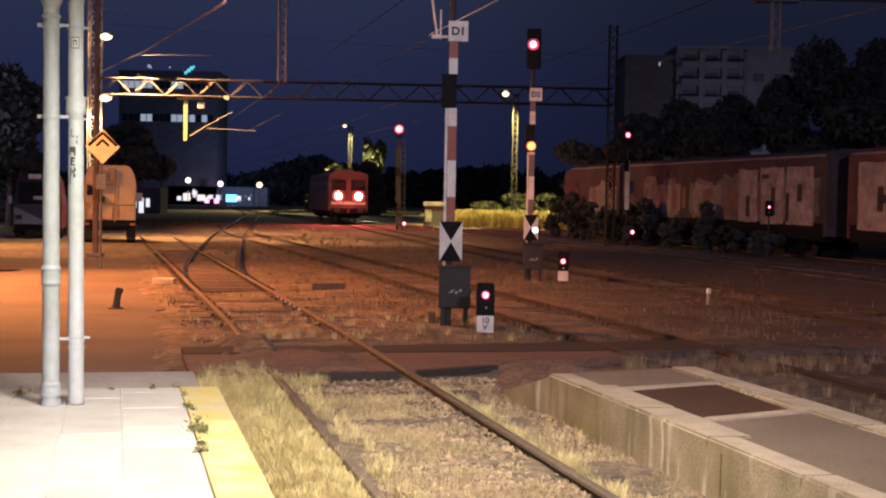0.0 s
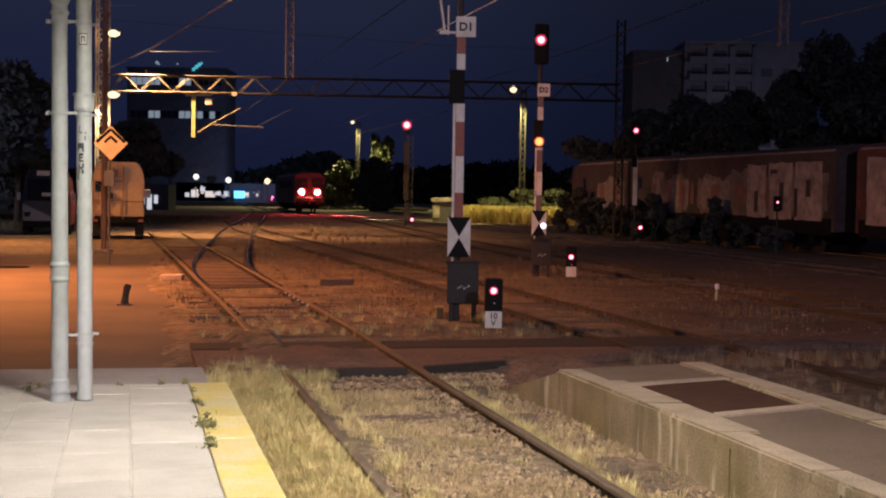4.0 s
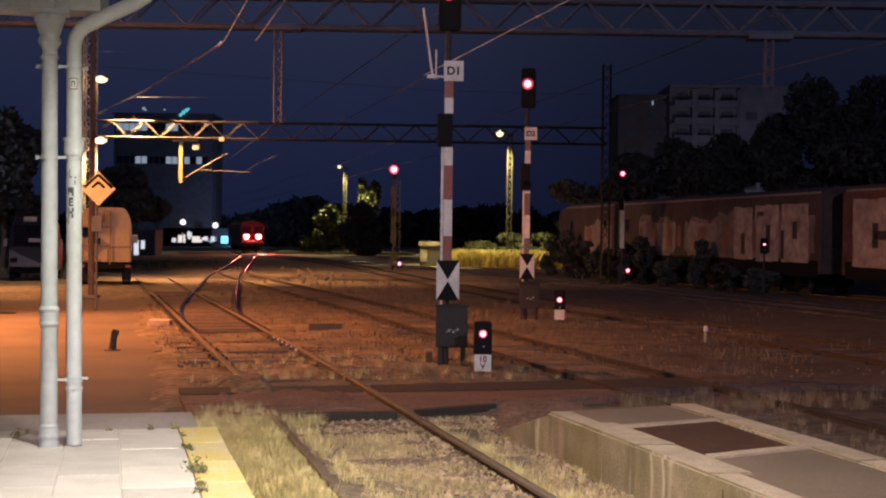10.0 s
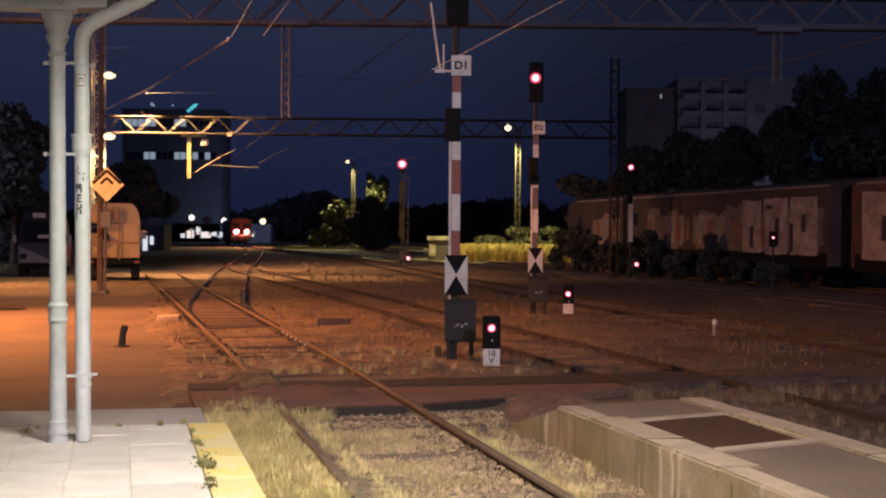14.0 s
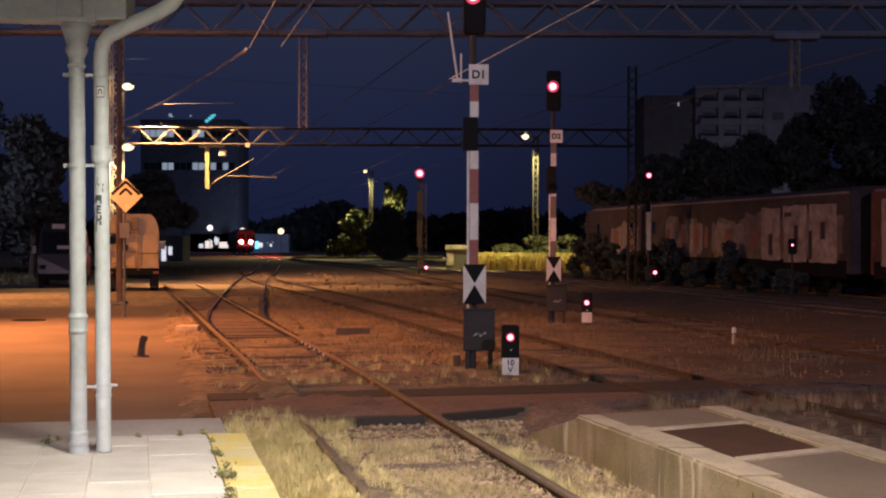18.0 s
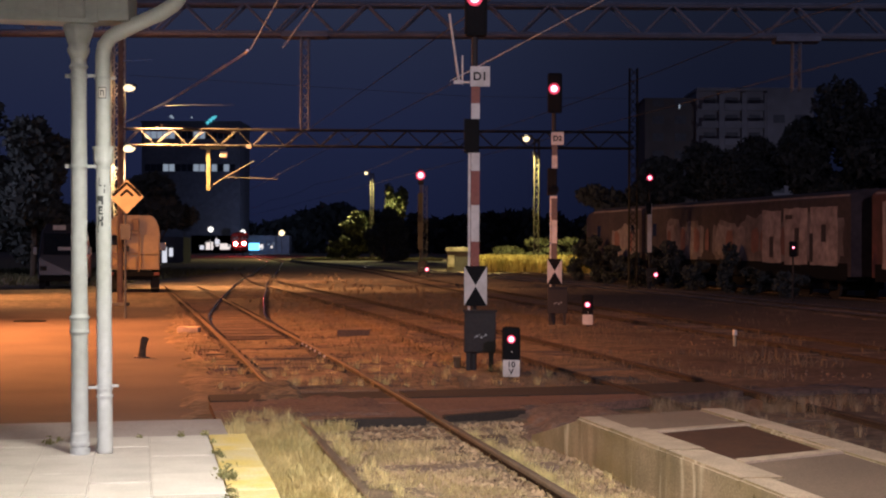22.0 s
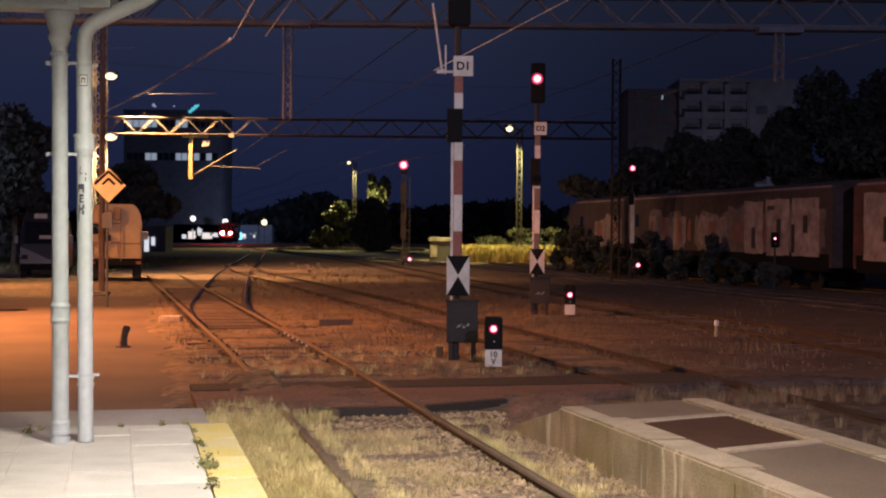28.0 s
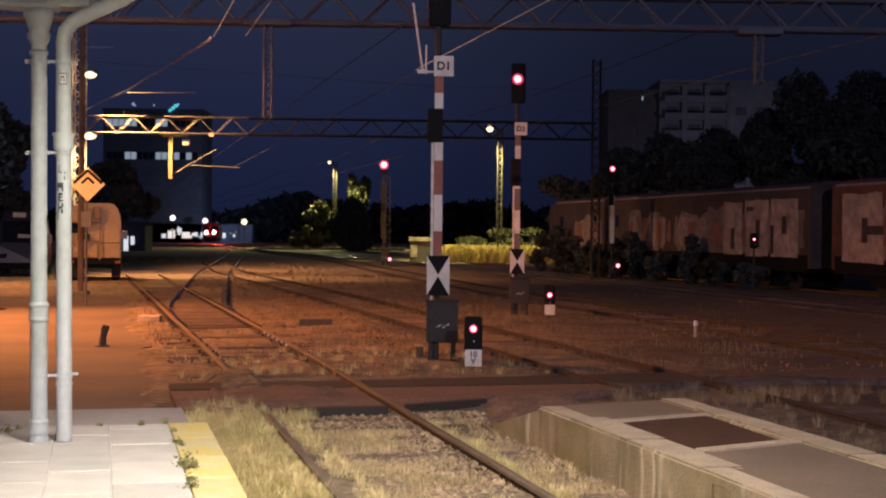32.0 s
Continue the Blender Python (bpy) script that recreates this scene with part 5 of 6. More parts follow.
def wires():
    def wire(pts, r, label, m=M_CABLE):
        o = part("overhead_wire", pipe_run(bmesh.new(), pts, r, 6), m)
        return tagged(o, label, "wire", "overhead wires")
    def along(lat, z, s0=-12, s1=260, sag=0.25, lat1=None):
        out = []
        n = 60
        for i in range(n + 1):
            s = s0 + (s1 - s0) * i / n
            f = ((s + 12) % 40) / 40
            out.append(tp(lat + ((lat1 or lat) - lat) * i / n, s, z - sag * 4 * f * (1 - f)))
        return out
    # near runs get the pale lit colour, far runs the dark one
    wire(along(2.465, 5.6, sag=0.0, s1=25.5), 0.012, "contact wire over the near track", M_WIRE_LIT)
    wire(along(2.40, 6.5, sag=0.0, s1=32.4), 0.014, "carrier wire over the near track", M_WIRE_LIT)
    wire(along(6.85, 5.79, sag=0.0, s1=31.4), 0.011, "contact wire over the second track before the gantry, coloured as lit", M_WIRE_LIT)
    wire(along(6.9, 5.75, sag=0.02, s0=31.5, s1=230, lat1=7.5), 0.010, "contact wire over the second track")
    wire(along(6.4, 6.75, sag=0.05, s1=230, lat1=6.9), 0.012, "carrier wire over the second track")
    wire(along(13.1, 5.6, sag=0.02, s1=200), 0.010, "contact wire over a far track")
    wire(along(13.1, 6.75, sag=0.3, s1=200), 0.012, "carrier wire over a far track")
    o = wire([(-15.7, 64.8, 7.65), (-10.35, 48.9, 7.0), (-5.17, 33.0, 6.53)], 0.03, "slanting anchor wire running to the lattice mast", M_WIRE_LIT)
    for k in range(3):
        c = Vector((-5.15 + 0.05 * k, 32.95 - 0.22 * k, 6.53 - 0.01 * k))
        part("insulator", T(c, c + Vector((0.035, -0.16, 0)), 0.035, 0.03, 10), M_CERAMIC, o)
    wire([(-15.9, 64.8, 10.49), (-14.4, 64.6, 10.50)], 0.012, "short pale stay wire by the mast lamp", M_WIRE_LIT)
    wire([(-13.8, 64.6, 8.42), (-10.6, 64.6, 8.45)], 0.012, "thin wire above the far gantry")
    wire([(-15.6, 65.4, 9.9), (0, 64.9, 8.9), (7.4, 65.0, 8.8)], 0.01, "cross wire above the far gantry")
    wire([(-6.8, 31.5, 4.72), (-6.0, 36.0, 4.9)], 0.03, "short strut wire on the drop post")


wires()


def lamp_mast(loc, h, label, light_side=-1, dia=0.5, both=False):
    t = thing("lamp_mast", loc, label, "lamp post", "yard lamp masts")
    part("mast", lattice(bmesh.new(), (0, 0, 0), (0, 0, h), dia, 22, r=0.03, chord=0.05), M_MAST, t)
    part("lamp_arm", T((0, 0, h - 0.1), (light_side * 0.7, -0.4, h + 0.1), 0.05), M_MAST, t)
    hd = part("lamp_head", B((light_side * 0.8, -0.45, h + 0.12), (0.9, 0.5, 0.16), bevel=0.05), M_MAST, t)
    bm = bmesh.new()
    bmesh.ops.create_uvsphere(bm, u_segments=14, v_segments=8, radius=0.26, matrix=Matrix.Translation((light_side * 0.8, -0.5, h - 0.02)))
    part("lamp_bowl", bm, G_SODIUM, hd, smooth=True)
    return t


lamp_mast((-13.0, 197.0, 0), 12.1, "tall lattice lamp mast with a pale lamp among bushes", -1, 0.45)
lamp_mast((5.3, 105.0, 0), 10.0, "lattice lamp mast lighting tall reeds", -1, 0.34)
TALL = thing("tall_pole", (-11.4, 46.5, 0.02), "tall brown steel pole between the sign and the lattice mast", "pole")
part("post", T((0, 0, 0), (0, 0, 13.4), 0.10, 0.08, 16), M_BROWNPOLE, TALL)
part("base_plate", B((0, 0, 0.05), (0.5, 0.5, 0.1), bevel=0.02), M_CONC, TALL)
YL = thing("yard_lamp", (-12.9, 30.4, 0.02), "low sodium lamp post at the side of the asphalt yard", "lamp post", "sodium yard lamps")
part("post", T((0, 0, 0), (0, 0, 7.1), 0.08, 0.06, 14), M_GALV, YL)
part("lamp_arm", T((0, 0, 7.05), (0.4, -0.4, 7.2), 0.04), M_GALV, YL)
part("lamp_head", B((0.4, -0.4, 7.2), (0.5, 0.5, 0.12), bevel=0.04), M_GALV, YL)
copy_thing(YL, pose(-20.4, 52.4, 0.02))
# the mast added behind the eye, unseen, to carry the assumed floodlight
FM = thing("floodlight_mast", (11.0, -30.3, 0.0), "unseen floodlight mast added behind the eye", "lamp post")
part("post", T((0, 0, 0), (0, 0, 13.9), 0.14, 0.09, 16), M_GALV, FM)
part("lamp_head", B((0, 0.08, 14.0), (0.9, 0.3, 0.4), bevel=0.04), M_GALV, FM)


# ---- parked coaches ----
def profile_body(bm, y0, y1, w, z0, z1, arch=0.35, nose=0.0, n=10):
    """A coach shell along y: straight sides, a rounded roof, and a tapered nose at y1 when asked."""
    sec = [(-w / 2, z0), (-w / 2, z1 - arch)]
    for i in range(1, n):
        a = math.pi * i / n
        sec.append((-w / 2 * math.cos(a), z1 - arch + arch * math.sin(a)))
    sec += [(w / 2, z1 - arch), (w / 2, z0)]
    ys = [(y0, 1.0)] + ([(y1 - nose, 1.0), (y1 - nose * 0.5, 0.93), (y1 - nose * 0.15, 0.78), (y1, 0.6)] if nose else [(y1, 1.0)])
    rings = [[bm.verts.new((x * f, y, z0 + (z - z0) * (0.55 + 0.45 * f))) for x, z in sec] for y, f in ys]
    k = len(sec)
    for a, b in zip(rings, rings[1:]):
        for j in range(k):
            bm.faces.new((a[j], a[(j + 1) % k], b[(j + 1) % k], b[j]))
    bm.faces.new(rings[0])
    bm.faces.new(list(reversed(rings[-1])))
    bmesh.ops.recalc_face_normals(bm, faces=bm.faces)
    return bm


def bogie(t, y, m=None):
    part("bogie", B((0, y, 0.62), (2.3, 2.9, 0.4), bevel=0.05), M_BLACK, t)
    for yy in (y - 1.2, y + 1.2):
        bm = bmesh.new()
        for x in (-0.75, 0.75):
            tube(bm, (x - 0.06, yy, 0.46), (x + 0.06, yy, 0.46), 0.45, seg=24)
        tube(bm, (-0.8, yy, 0.46), (0.8, yy, 0.46), 0.08, seg=10)
        part("wheelset", bm, M_RAIL, t)


def coach(loc, rz, length, label, graffiti="", nose=0.0, paint=M_COACH, seed=1):
    t = thing("railway_coach", loc, label, "railway coach", "parked coaches", rz)
    part("body", profile_body(bmesh.new(), 0, length, 2.85, 0.95, 4.2, nose=nose), paint, t)
    part("underframe", B((0, length / 2, 0.9), (2.5, length - 1.5, 0.28)), M_BLACK, t)
    part("skirt", B((-1.425, (length - nose) / 2, 1.13), (0.05, length - nose - 0.5, 0.62), bevel=0.01), M_BLACK, t)
    for y in (3.6, length - 3.6 - nose * 0.4):
        bogie(t, y)
    part("equipment_box", B((-0.6, length / 2, 0.62), (1.2, 4.0, 0.5), bevel=0.05), M_BLACK, t)
    x = -1.432
    for y in (6.5, 8.5, 15.0):
        if y < length - 4 - nose:
            part("window", B((x, y, 2.85), (0.02, 1.25, 0.7), bevel=0.008), M_GLASS, t)
    for y in (1.3, length - 1.3 - nose):
        d = part("door", B((x, y, 2.25), (0.025, 0.8, 2.0), bevel=0.008), paint, t)
        part("door_window", B((x - 0.016, y, 2.85), (0.012, 0.5, 0.6)), M_GLASS, d)
    part("roof_strip", B((-1.36, (length - nose) / 2, 3.93), (0.07, length - nose - 0.4, 0.09)), M_GRAF, t)
    rng = random.Random(seed)
    # spray-painted fields along the side, laid over one another
    for layer, (m, lo, hi) in enumerate(((M_GRAF3, 1.6, 3.4), (M_GRAF, 0.8, 2.0), (M_GRAF2, 0.3, 0.8))):
        y = 1.5 + rng.uniform(0, 1)
        while y < length - 2.5 - nose:
            w, h = rng.uniform(lo, hi), rng.uniform(0.7, 1.0) * (2.3, 1.7, 1.2)[layer]
            bm = bmesh.new()
            pts = []
            for i in range(18):
                a = 2 * math.pi * i / 18
                k = 1 + 0.13 * rng.uniform(-1, 1)
                ca, sa = math.cos(a), math.sin(a)
                pts.append((min(max(y + w * 0.5 * k * math.copysign(abs(ca) ** 0.5, ca), 0.3), length - nose - 0.3), min(max(2.3 + rng.uniform(-0.1, 0.1) + h * 0.5 * k * math.copysign(abs(sa) ** 0.5, sa), 1.05), 3.5)))
            vs = [bm.verts.new((x - 0.006 * (layer + 1) - 0.01, a, b)) for a, b in pts]
            bm.faces.new(vs)
            part("spray_paint", bm, m, t)
            y += w * rng.uniform(0.75, 1.5) * (1, 1.3, 2.4)[layer]
    # block letters in pale paint, parted by dark outlines
    for y0, w, z0, z1, gaps in graffiti or ():
        bm = bmesh.new()
        n = 10
        ring = []
        for i in range(4 * n):
            k, f = divmod(i, n)
            f /= n
            yy, zz = ((f, 0), (1, f), (1 - f, 1), (0, 1 - f))[k]
            bulge = 0.05 * noise.noise(Vector((yy * 3, zz * 3, y0)))
            ring.append(bm.verts.new((x - 0.034, y0 + w * (yy + bulge), z0 + (z1 - z0) * (zz + bulge * 0.6))))
        bm.faces.new(ring)
        part("block_letter", bm, M_GRAF4, t)
        for gy, gz, gw, gh in gaps:
            part("letter_outline", B((x - 0.040, y0 + w * gy, z0 + (z1 - z0) * gz), (0.008, w * gw, (z1 - z0) * gh)), M_COACH, t)
    if nose:
        # white rods that stand for the glints on the rounded front
        for z0, z1 in ((2.35, 2.75), (2.95, 3.25)):
            part("nose_glint", T((-1.33 + (z0 - 2.3) * 0.1, length - nose * 0.62, z0), (-1.20 + (z0 - 2.3) * 0.1, length - nose * 0.42, z1), 0.03, seg=8), M_WHITE, t)
    return t


M_COACHR = mat("red_brown_coach_paint", (0.16, 0.055, 0.05), 0.75, grain=4, var=0.3, second=(0.05, 0.024, 0.024), stain=0.6, stain_amt=0.8)
M_GRAF3 = mat("dull_spray_paint", (0.20, 0.165, 0.18), 0.75, grain=3, var=0.35, second=(0.12, 0.09, 0.095), stain=0.9, stain_amt=0.9)
M_GRAF4 = mat("pink_grey_spray", (0.40, 0.31, 0.31), 0.75, grain=3, var=0.4, second=(0.20, 0.145, 0.15), stain=1.0)
M_GRAF2 = mat("red_brown_spray", (0.22, 0.10, 0.09), 0.7, grain=4, var=0.2)
A_C = 13.28


def on_line(d):
    """A point of the parked coaches' centre line at depth d."""
    return (14.3 - (d - 50) * 0.236 + 1.46, d + 0.2, 0.0)


coach(on_line(51.6), A_C, 21.0, "dark weathered coach covered in pale graffiti", ((0.9, 2.2, 1.35, 3.55, ((0.5, 0.55, 0.16, 0.30), (0.95, 0.3, 0.12, 0.5))), (3.3, 2.0, 1.35, 3.55, ((0.45, 0.4, 0.18, 0.5), (0.8, 0.85, 0.3, 0.08))), (5.6, 1.7, 1.4, 3.5, ((0.5, 0.3, 0.2, 0.4),))), seed=3)
coach(on_line(26.0), A_C, 24.8, "dark weathered coach with large pale letters", ((21.4, 2.6, 1.25, 3.6, ((0.22, 0.47, 0.48, 0.13), (0.44, 0.47, 0.14, 0.36))), (18.6, 2.6, 1.25, 3.55, ((0.98, 0.5, 0.03, 0.9), (0.4, 0.55, 0.2, 0.35))), (15.4, 2.6, 1.25, 3.55, ((0.5, 0.4, 0.25, 0.4),))), paint=M_COACHR, seed=5)
coach(on_line(72.6), A_C, 10.2, "dark railcar with a rounded front end on the siding", (), nose=2.2, seed=8)
TP = thing("railway_track", on_line(20), "siding track under the parked coaches", "railway track", "tracks of the yard", kind="structure")
for sg in (-0.753, 0.753):
    a, b = Vector(on_line(20)), Vector(on_line(110))
    d = (b - a).normalized()
    side = Vector((d.y, -d.x, 0)) * sg
    part("rail", sweep(bmesh.new(), [side, side + (b - a) * 0.5, side + (b - a)], RAIL, mi=RAILM), (M_RAIL, M_RAILTOP), TP)


# ---- the departing train ----
def red_train():
    t = thing("diesel_railcar", (-7.0, 105.0, 0.15), "dark red diesel railcar with two glowing red tail lamps", "train")
    # its rear faces -y; it drives along +y
    part("body", profile_body(bmesh.new(), 0, 17.0, 2.9, 0.95, 3.95, arch=0.4), M_TRAIN, t)
    part("roof_unit", B((0, 6, 3.98), (1.5, 5.0, 0.28), bevel=0.06), M_TRAINROOF, t)
    part("roof_unit", B((0.1, 12, 3.98), (1.5, 3.0, 0.3), bevel=0.06), M_TRAINROOF, t)
    part("underframe", B((0, 8.5, 0.85), (2.5, 15.8, 0.3)), M_BLACK, t)
    part("buffer_beam", B((0, -0.08, 0.98), (2.6, 0.2, 0.4), bevel=0.02), M_BLACK, t)
    for x in (-0.87, 0.87):
        bf = part("buffer", T((x, -0.15, 1.02), (x, -0.55, 1.02), 0.09), M_DARK, t)
        part("buffer_plate", T((x, -0.55, 1.02), (x, -0.62, 1.02), 0.22, seg=20), M_DARK, bf)
    part("coupling", B((0, -0.3, 0.95), (0.12, 0.4, 0.3), bevel=0.02), M_DARK, t)
    for x in (-0.72, 0.72):
        part("windscreen", B((x, -0.012, 2.85), (1.1, 0.03, 0.85), bevel=0.01), M_GLASS, t)
    part("front_stripe", B((0, -0.015, 1.55), (2.5, 0.03, 0.22)), M_WHITE, t)
    for x in (-0.75, 0.75):
        part("lamp_case", B((x, -0.05, 2.05), (0.9, 0.1, 0.9), bevel=0.03), M_TRAIN, t)
        lens_part("tail_lamp", t, (x, -0.12, 2.05), 0.24, G_TAIL, 0.14)
        part("tail_lamp_halo", ring_y(bmesh.new(), (x, -0.112, 2.05), 0.24, 0.42, 0, 0.02), G_TAILHALO, t)
    for y in (3.0, 14.0):
        bogie(t, y)
    for sg in (-1, 1):
        for i in range(6):
            part("side_window", B((sg * 1.452, 3.2 + i * 2.0, 2.8), (0.02, 1.3, 0.8), bevel=0.008), M_GLASS, t)
        part("door", B((sg * 1.454, 1.4, 2.1), (0.03, 0.9, 2.1), bevel=0.01), M_TRAIN, t)
    return t


TRAIN = red_train()


def far_car():
    t = thing("car", (-40, 300, 0), "small distant car with pink-red tail lights", "car")
    part("body", B((0, 2, 0.62), (1.75, 4.2, 0.6), bevel=0.12), M_DARK, t)
    part("cabin", B((0, 2.1, 1.15), (1.5, 2.2, 0.55), bevel=0.18), M_GLASS, t)
    for x in (-0.6, 0.6):
        part("tail_light", B((x * 1.7, -0.12, 0.95), (0.9, 0.06, 0.8), bevel=0.1), G_CAR, t)
        for y in (0.8, 3.3):
            part("wheel", T((x * 1.35 - 0.1, y, 0.32), (x * 1.35 + 0.1, y, 0.32), 0.32, seg=16), M_RUBBER, t)
    return t


G_CAR = glow("car_tail_light", (1.0, 0.10, 0.22), 4)
CAR = far_car()


# ---- plants ----
def tri_leaf(vs, fs, c, size, rng, flat=0.0):
    n = Vector((rng.gauss(0, 1), rng.gauss(0, 1), rng.gauss(0, 1))).normalized()
    u = n.orthogonal().normalized()
    w = n.cross(u)
    a = rng.uniform(0, 6.28)
    u, w = u * math.cos(a) + w * math.sin(a), w * math.cos(a) - u * math.sin(a)
    i = len(vs)
    vs += [c - u * size, c + w * size * 0.5, c + u * size, c - w * size * 0.5]
    fs.append((i, i + 1, i + 2, i + 3))


def leaf_cloud(clumps, count, size, seed):
    rng = random.Random(seed)
    vs, fs = [], []
    tot = sum(r[0] * r[1] * r[2] for _, r in clumps)
    for c, r in clumps:
        for _ in range(max(10, int(count * r[0] * r[1] * r[2] / tot))):
            d = Vector((rng.gauss(0, 1), rng.gauss(0, 1), rng.gauss(0, 1))).normalized() * rng.uniform(0.55, 1.05)
            tri_leaf(vs, fs, Vector(c) + Vector((d.x * r[0], d.y * r[1], d.z * r[2])), size * rng.uniform(0.6, 1.4), rng)
    return vs, fs


def pymesh(name, vs, fs, m, parent=None):
    me = bpy.data.meshes.new(name)
    me.from_pydata([tuple(v) for v in vs], [], fs)
    me.materials.append(m)
    o = new(name, me)
    if parent:
        o.parent = parent
    return o


def tree(loc, h, w, label, m=None, seed=1, trunk=True, low=0.25, count=2600, leaf=0.22, name="tree", group="trees round the yard"):
    rng = random.Random(seed)
    t = thing(name, loc, label, name, group)
    clumps = []
    k = 9 if h > 4 else 6
    for i in range(k):
        a = rng.uniform(0, 6.28)
        rr = rng.uniform(0.1, 0.36) * w
        z = h * (low + (0.92 - low) * (i + 0.5) / k)
        taper = 1.0 - 0.5 * abs((z / h) - 0.55)
        clumps.append(((math.cos(a) * rr * taper, math.sin(a) * rr * taper, z), (w * rng.uniform(0.2, 0.32) * taper, w * rng.uniform(0.2, 0.32) * taper, h * rng.uniform(0.10, 0.17))))
    if trunk:
        bm = pipe_run(bmesh.new(), [(0, 0, 0), (0.05 * w * 0.3, 0, h * 0.25), (0, 0.03 * w, h * 0.7)], max(0.07, h * 0.018), 8)
        for c, r in clumps[1::2]:
            pipe_run(bm, [(0.0, 0.0, h * 0.22), (c[0] * 0.5, c[1] * 0.5, (h * 0.25 + c[2]) / 2), c], max(0.03, h * 0.007), 6)
        part("trunk", bm, M_BARK, t)
    vs, fs = leaf_cloud(clumps, count, leaf, seed + 50)
    pymesh("crown", vs, fs, m or M_LEAF, t)
    return t


tree((-14.6, 193.0, 0), 6.6, 5.4, "low leafy bush tree lit by the lamp mast", seed=11, low=0.12, count=3200, leaf=0.3)
tree((-17.0, 191.0, 0), 3.2, 4.0, "low pale bush at the foot of the lamp", seed=12, low=0.1, count=1500, leaf=0.25, name="bush")
tree((-9.8, 199.0, 0), 10.6, 3.8, "tall shrub with a lamp-lit yellow-green top", seed=13, low=0.35, count=2600, leaf=0.32)
tree((-9.9, 172.0, 0), 6.6, 4.8, "dense dark bush standing against the light", M_LEAFD, seed=14, low=0.08, count=7000, leaf=0.34, name="bush")
tree((-9.0, 174.0, 0), 6.0, 4.2, "dense dark bush standing against the light", M_LEAFD, seed=15, low=0.08, count=6000, leaf=0.34, name="bush")
tree((8.6, 112.0, 0), 2.7, 4.0, "leafy bush lit yellow-green behind the reeds", M_LEAFO, seed=16, low=0.1, count=2400, leaf=0.2, name="bush")
tree((6.0, 112.6, 0), 2.6, 4.4, "leafy bush lit yellow-green behind the reeds", M_LEAFO, seed=18, low=0.1, count=2400, leaf=0.2, name="bush")
tree((3.2, 114.0, 0), 2.0, 4.6, "leafy bush behind the reeds", M_LEAFO, seed=17, low=0.1, count=2000, leaf=0.2, name="bush")
for i, (x, y, h, w) in enumerate(((10.3, 99, 6.4, 6), (13.2, 96, 8.2, 6), (16.6, 95, 8.9, 7), (20.2, 96, 9.8, 7), (23.8, 95, 10.6, 7), (26.4, 94, 12.6, 8), (30.5, 95, 14.2, 9), (36, 92, 15, 11), (33, 72, 12.5, 10), (30, 54, 11, 10), (28.4, 86, 9.5, 9))):
    tree((x, y, 0), h, w, "broad dark tree in the thick belt behind the parked coaches", M_LEAFD, seed=30 + i, low=0.1, count=10000, leaf=0.26)
for i, (x, y, h, w) in enumerate(((-24, 78, 9, 7), (-29, 84, 11, 9), (-22.5, 96, 6.5, 6), (-36, 92, 12, 10), (-19.5, 88, 6.2, 5.0), (-31, 62, 8, 7))):
    tree((x, y, 0), h, w, "dark leafy tree at the side of the yard", M_LEAFD, seed=60 + i, low=0.55 if i in (2, 4) else 0.2, count=7000, leaf=0.26)

for i, (d, h, w) in enumerate(((80.5, 2.5, 3.2), (77.5, 2.7, 3.4), (74.5, 2.2, 3.2), (71.5, 1.7, 3.0), (68.8, 2.1, 3.4), (66.3, 2.3, 3.4), (63.2, 1.4, 3.0), (60.2, 2.2, 2.8), (57.4, 1.2, 3.2), (54.4, 1.1, 3.2))):
    p = on_line(d)
    tree((p[0] - 2.15, p[1], 0), h, w * 0.5, "low dark bush growing beside the parked coaches", M_LEAFD, seed=90 + i, low=0.08, count=1500, leaf=0.10, name="bush", trunk=False)


def blades(name, spots, label, m, seed, hmin, hmax, width=0.006):
    """Grass blades as bent thin triangles at many spots."""
    rng = random.Random(seed)
    vs, fs = [], []
    for (x, y, z) in spots:
        h = rng.uniform(hmin, hmax)
        a = rng.uniform(0, 6.28)
        lean = rng.uniform(0.1, 0.6) * h
        b = rng.uniform(0, 6.28)
        w = width * rng.uniform(0.7, 1.5)
        dx, dy = math.cos(a) * w, math.sin(a) * w
        lx, ly = math.cos(b) * lean, math.sin(b) * lean
        i = len(vs)
        vs += [(x - dx, y - dy, z), (x + dx, y + dy, z), (x + dx * 0.7 + lx * 0.35, y + dy * 0.7 + ly * 0.35, z + h * 0.6), (x - dx * 0.7 + lx * 0.35, y - dy * 0.7 + ly * 0.35, z + h * 0.6), (x + lx, y + ly, z + h)]
        fs += [(i, i + 1, i + 2, i + 3), (i + 3, i + 2, i + 4)]
    o = pymesh(name, vs, fs, m)
    return tagged(o, label, "grass", kind="stuff")


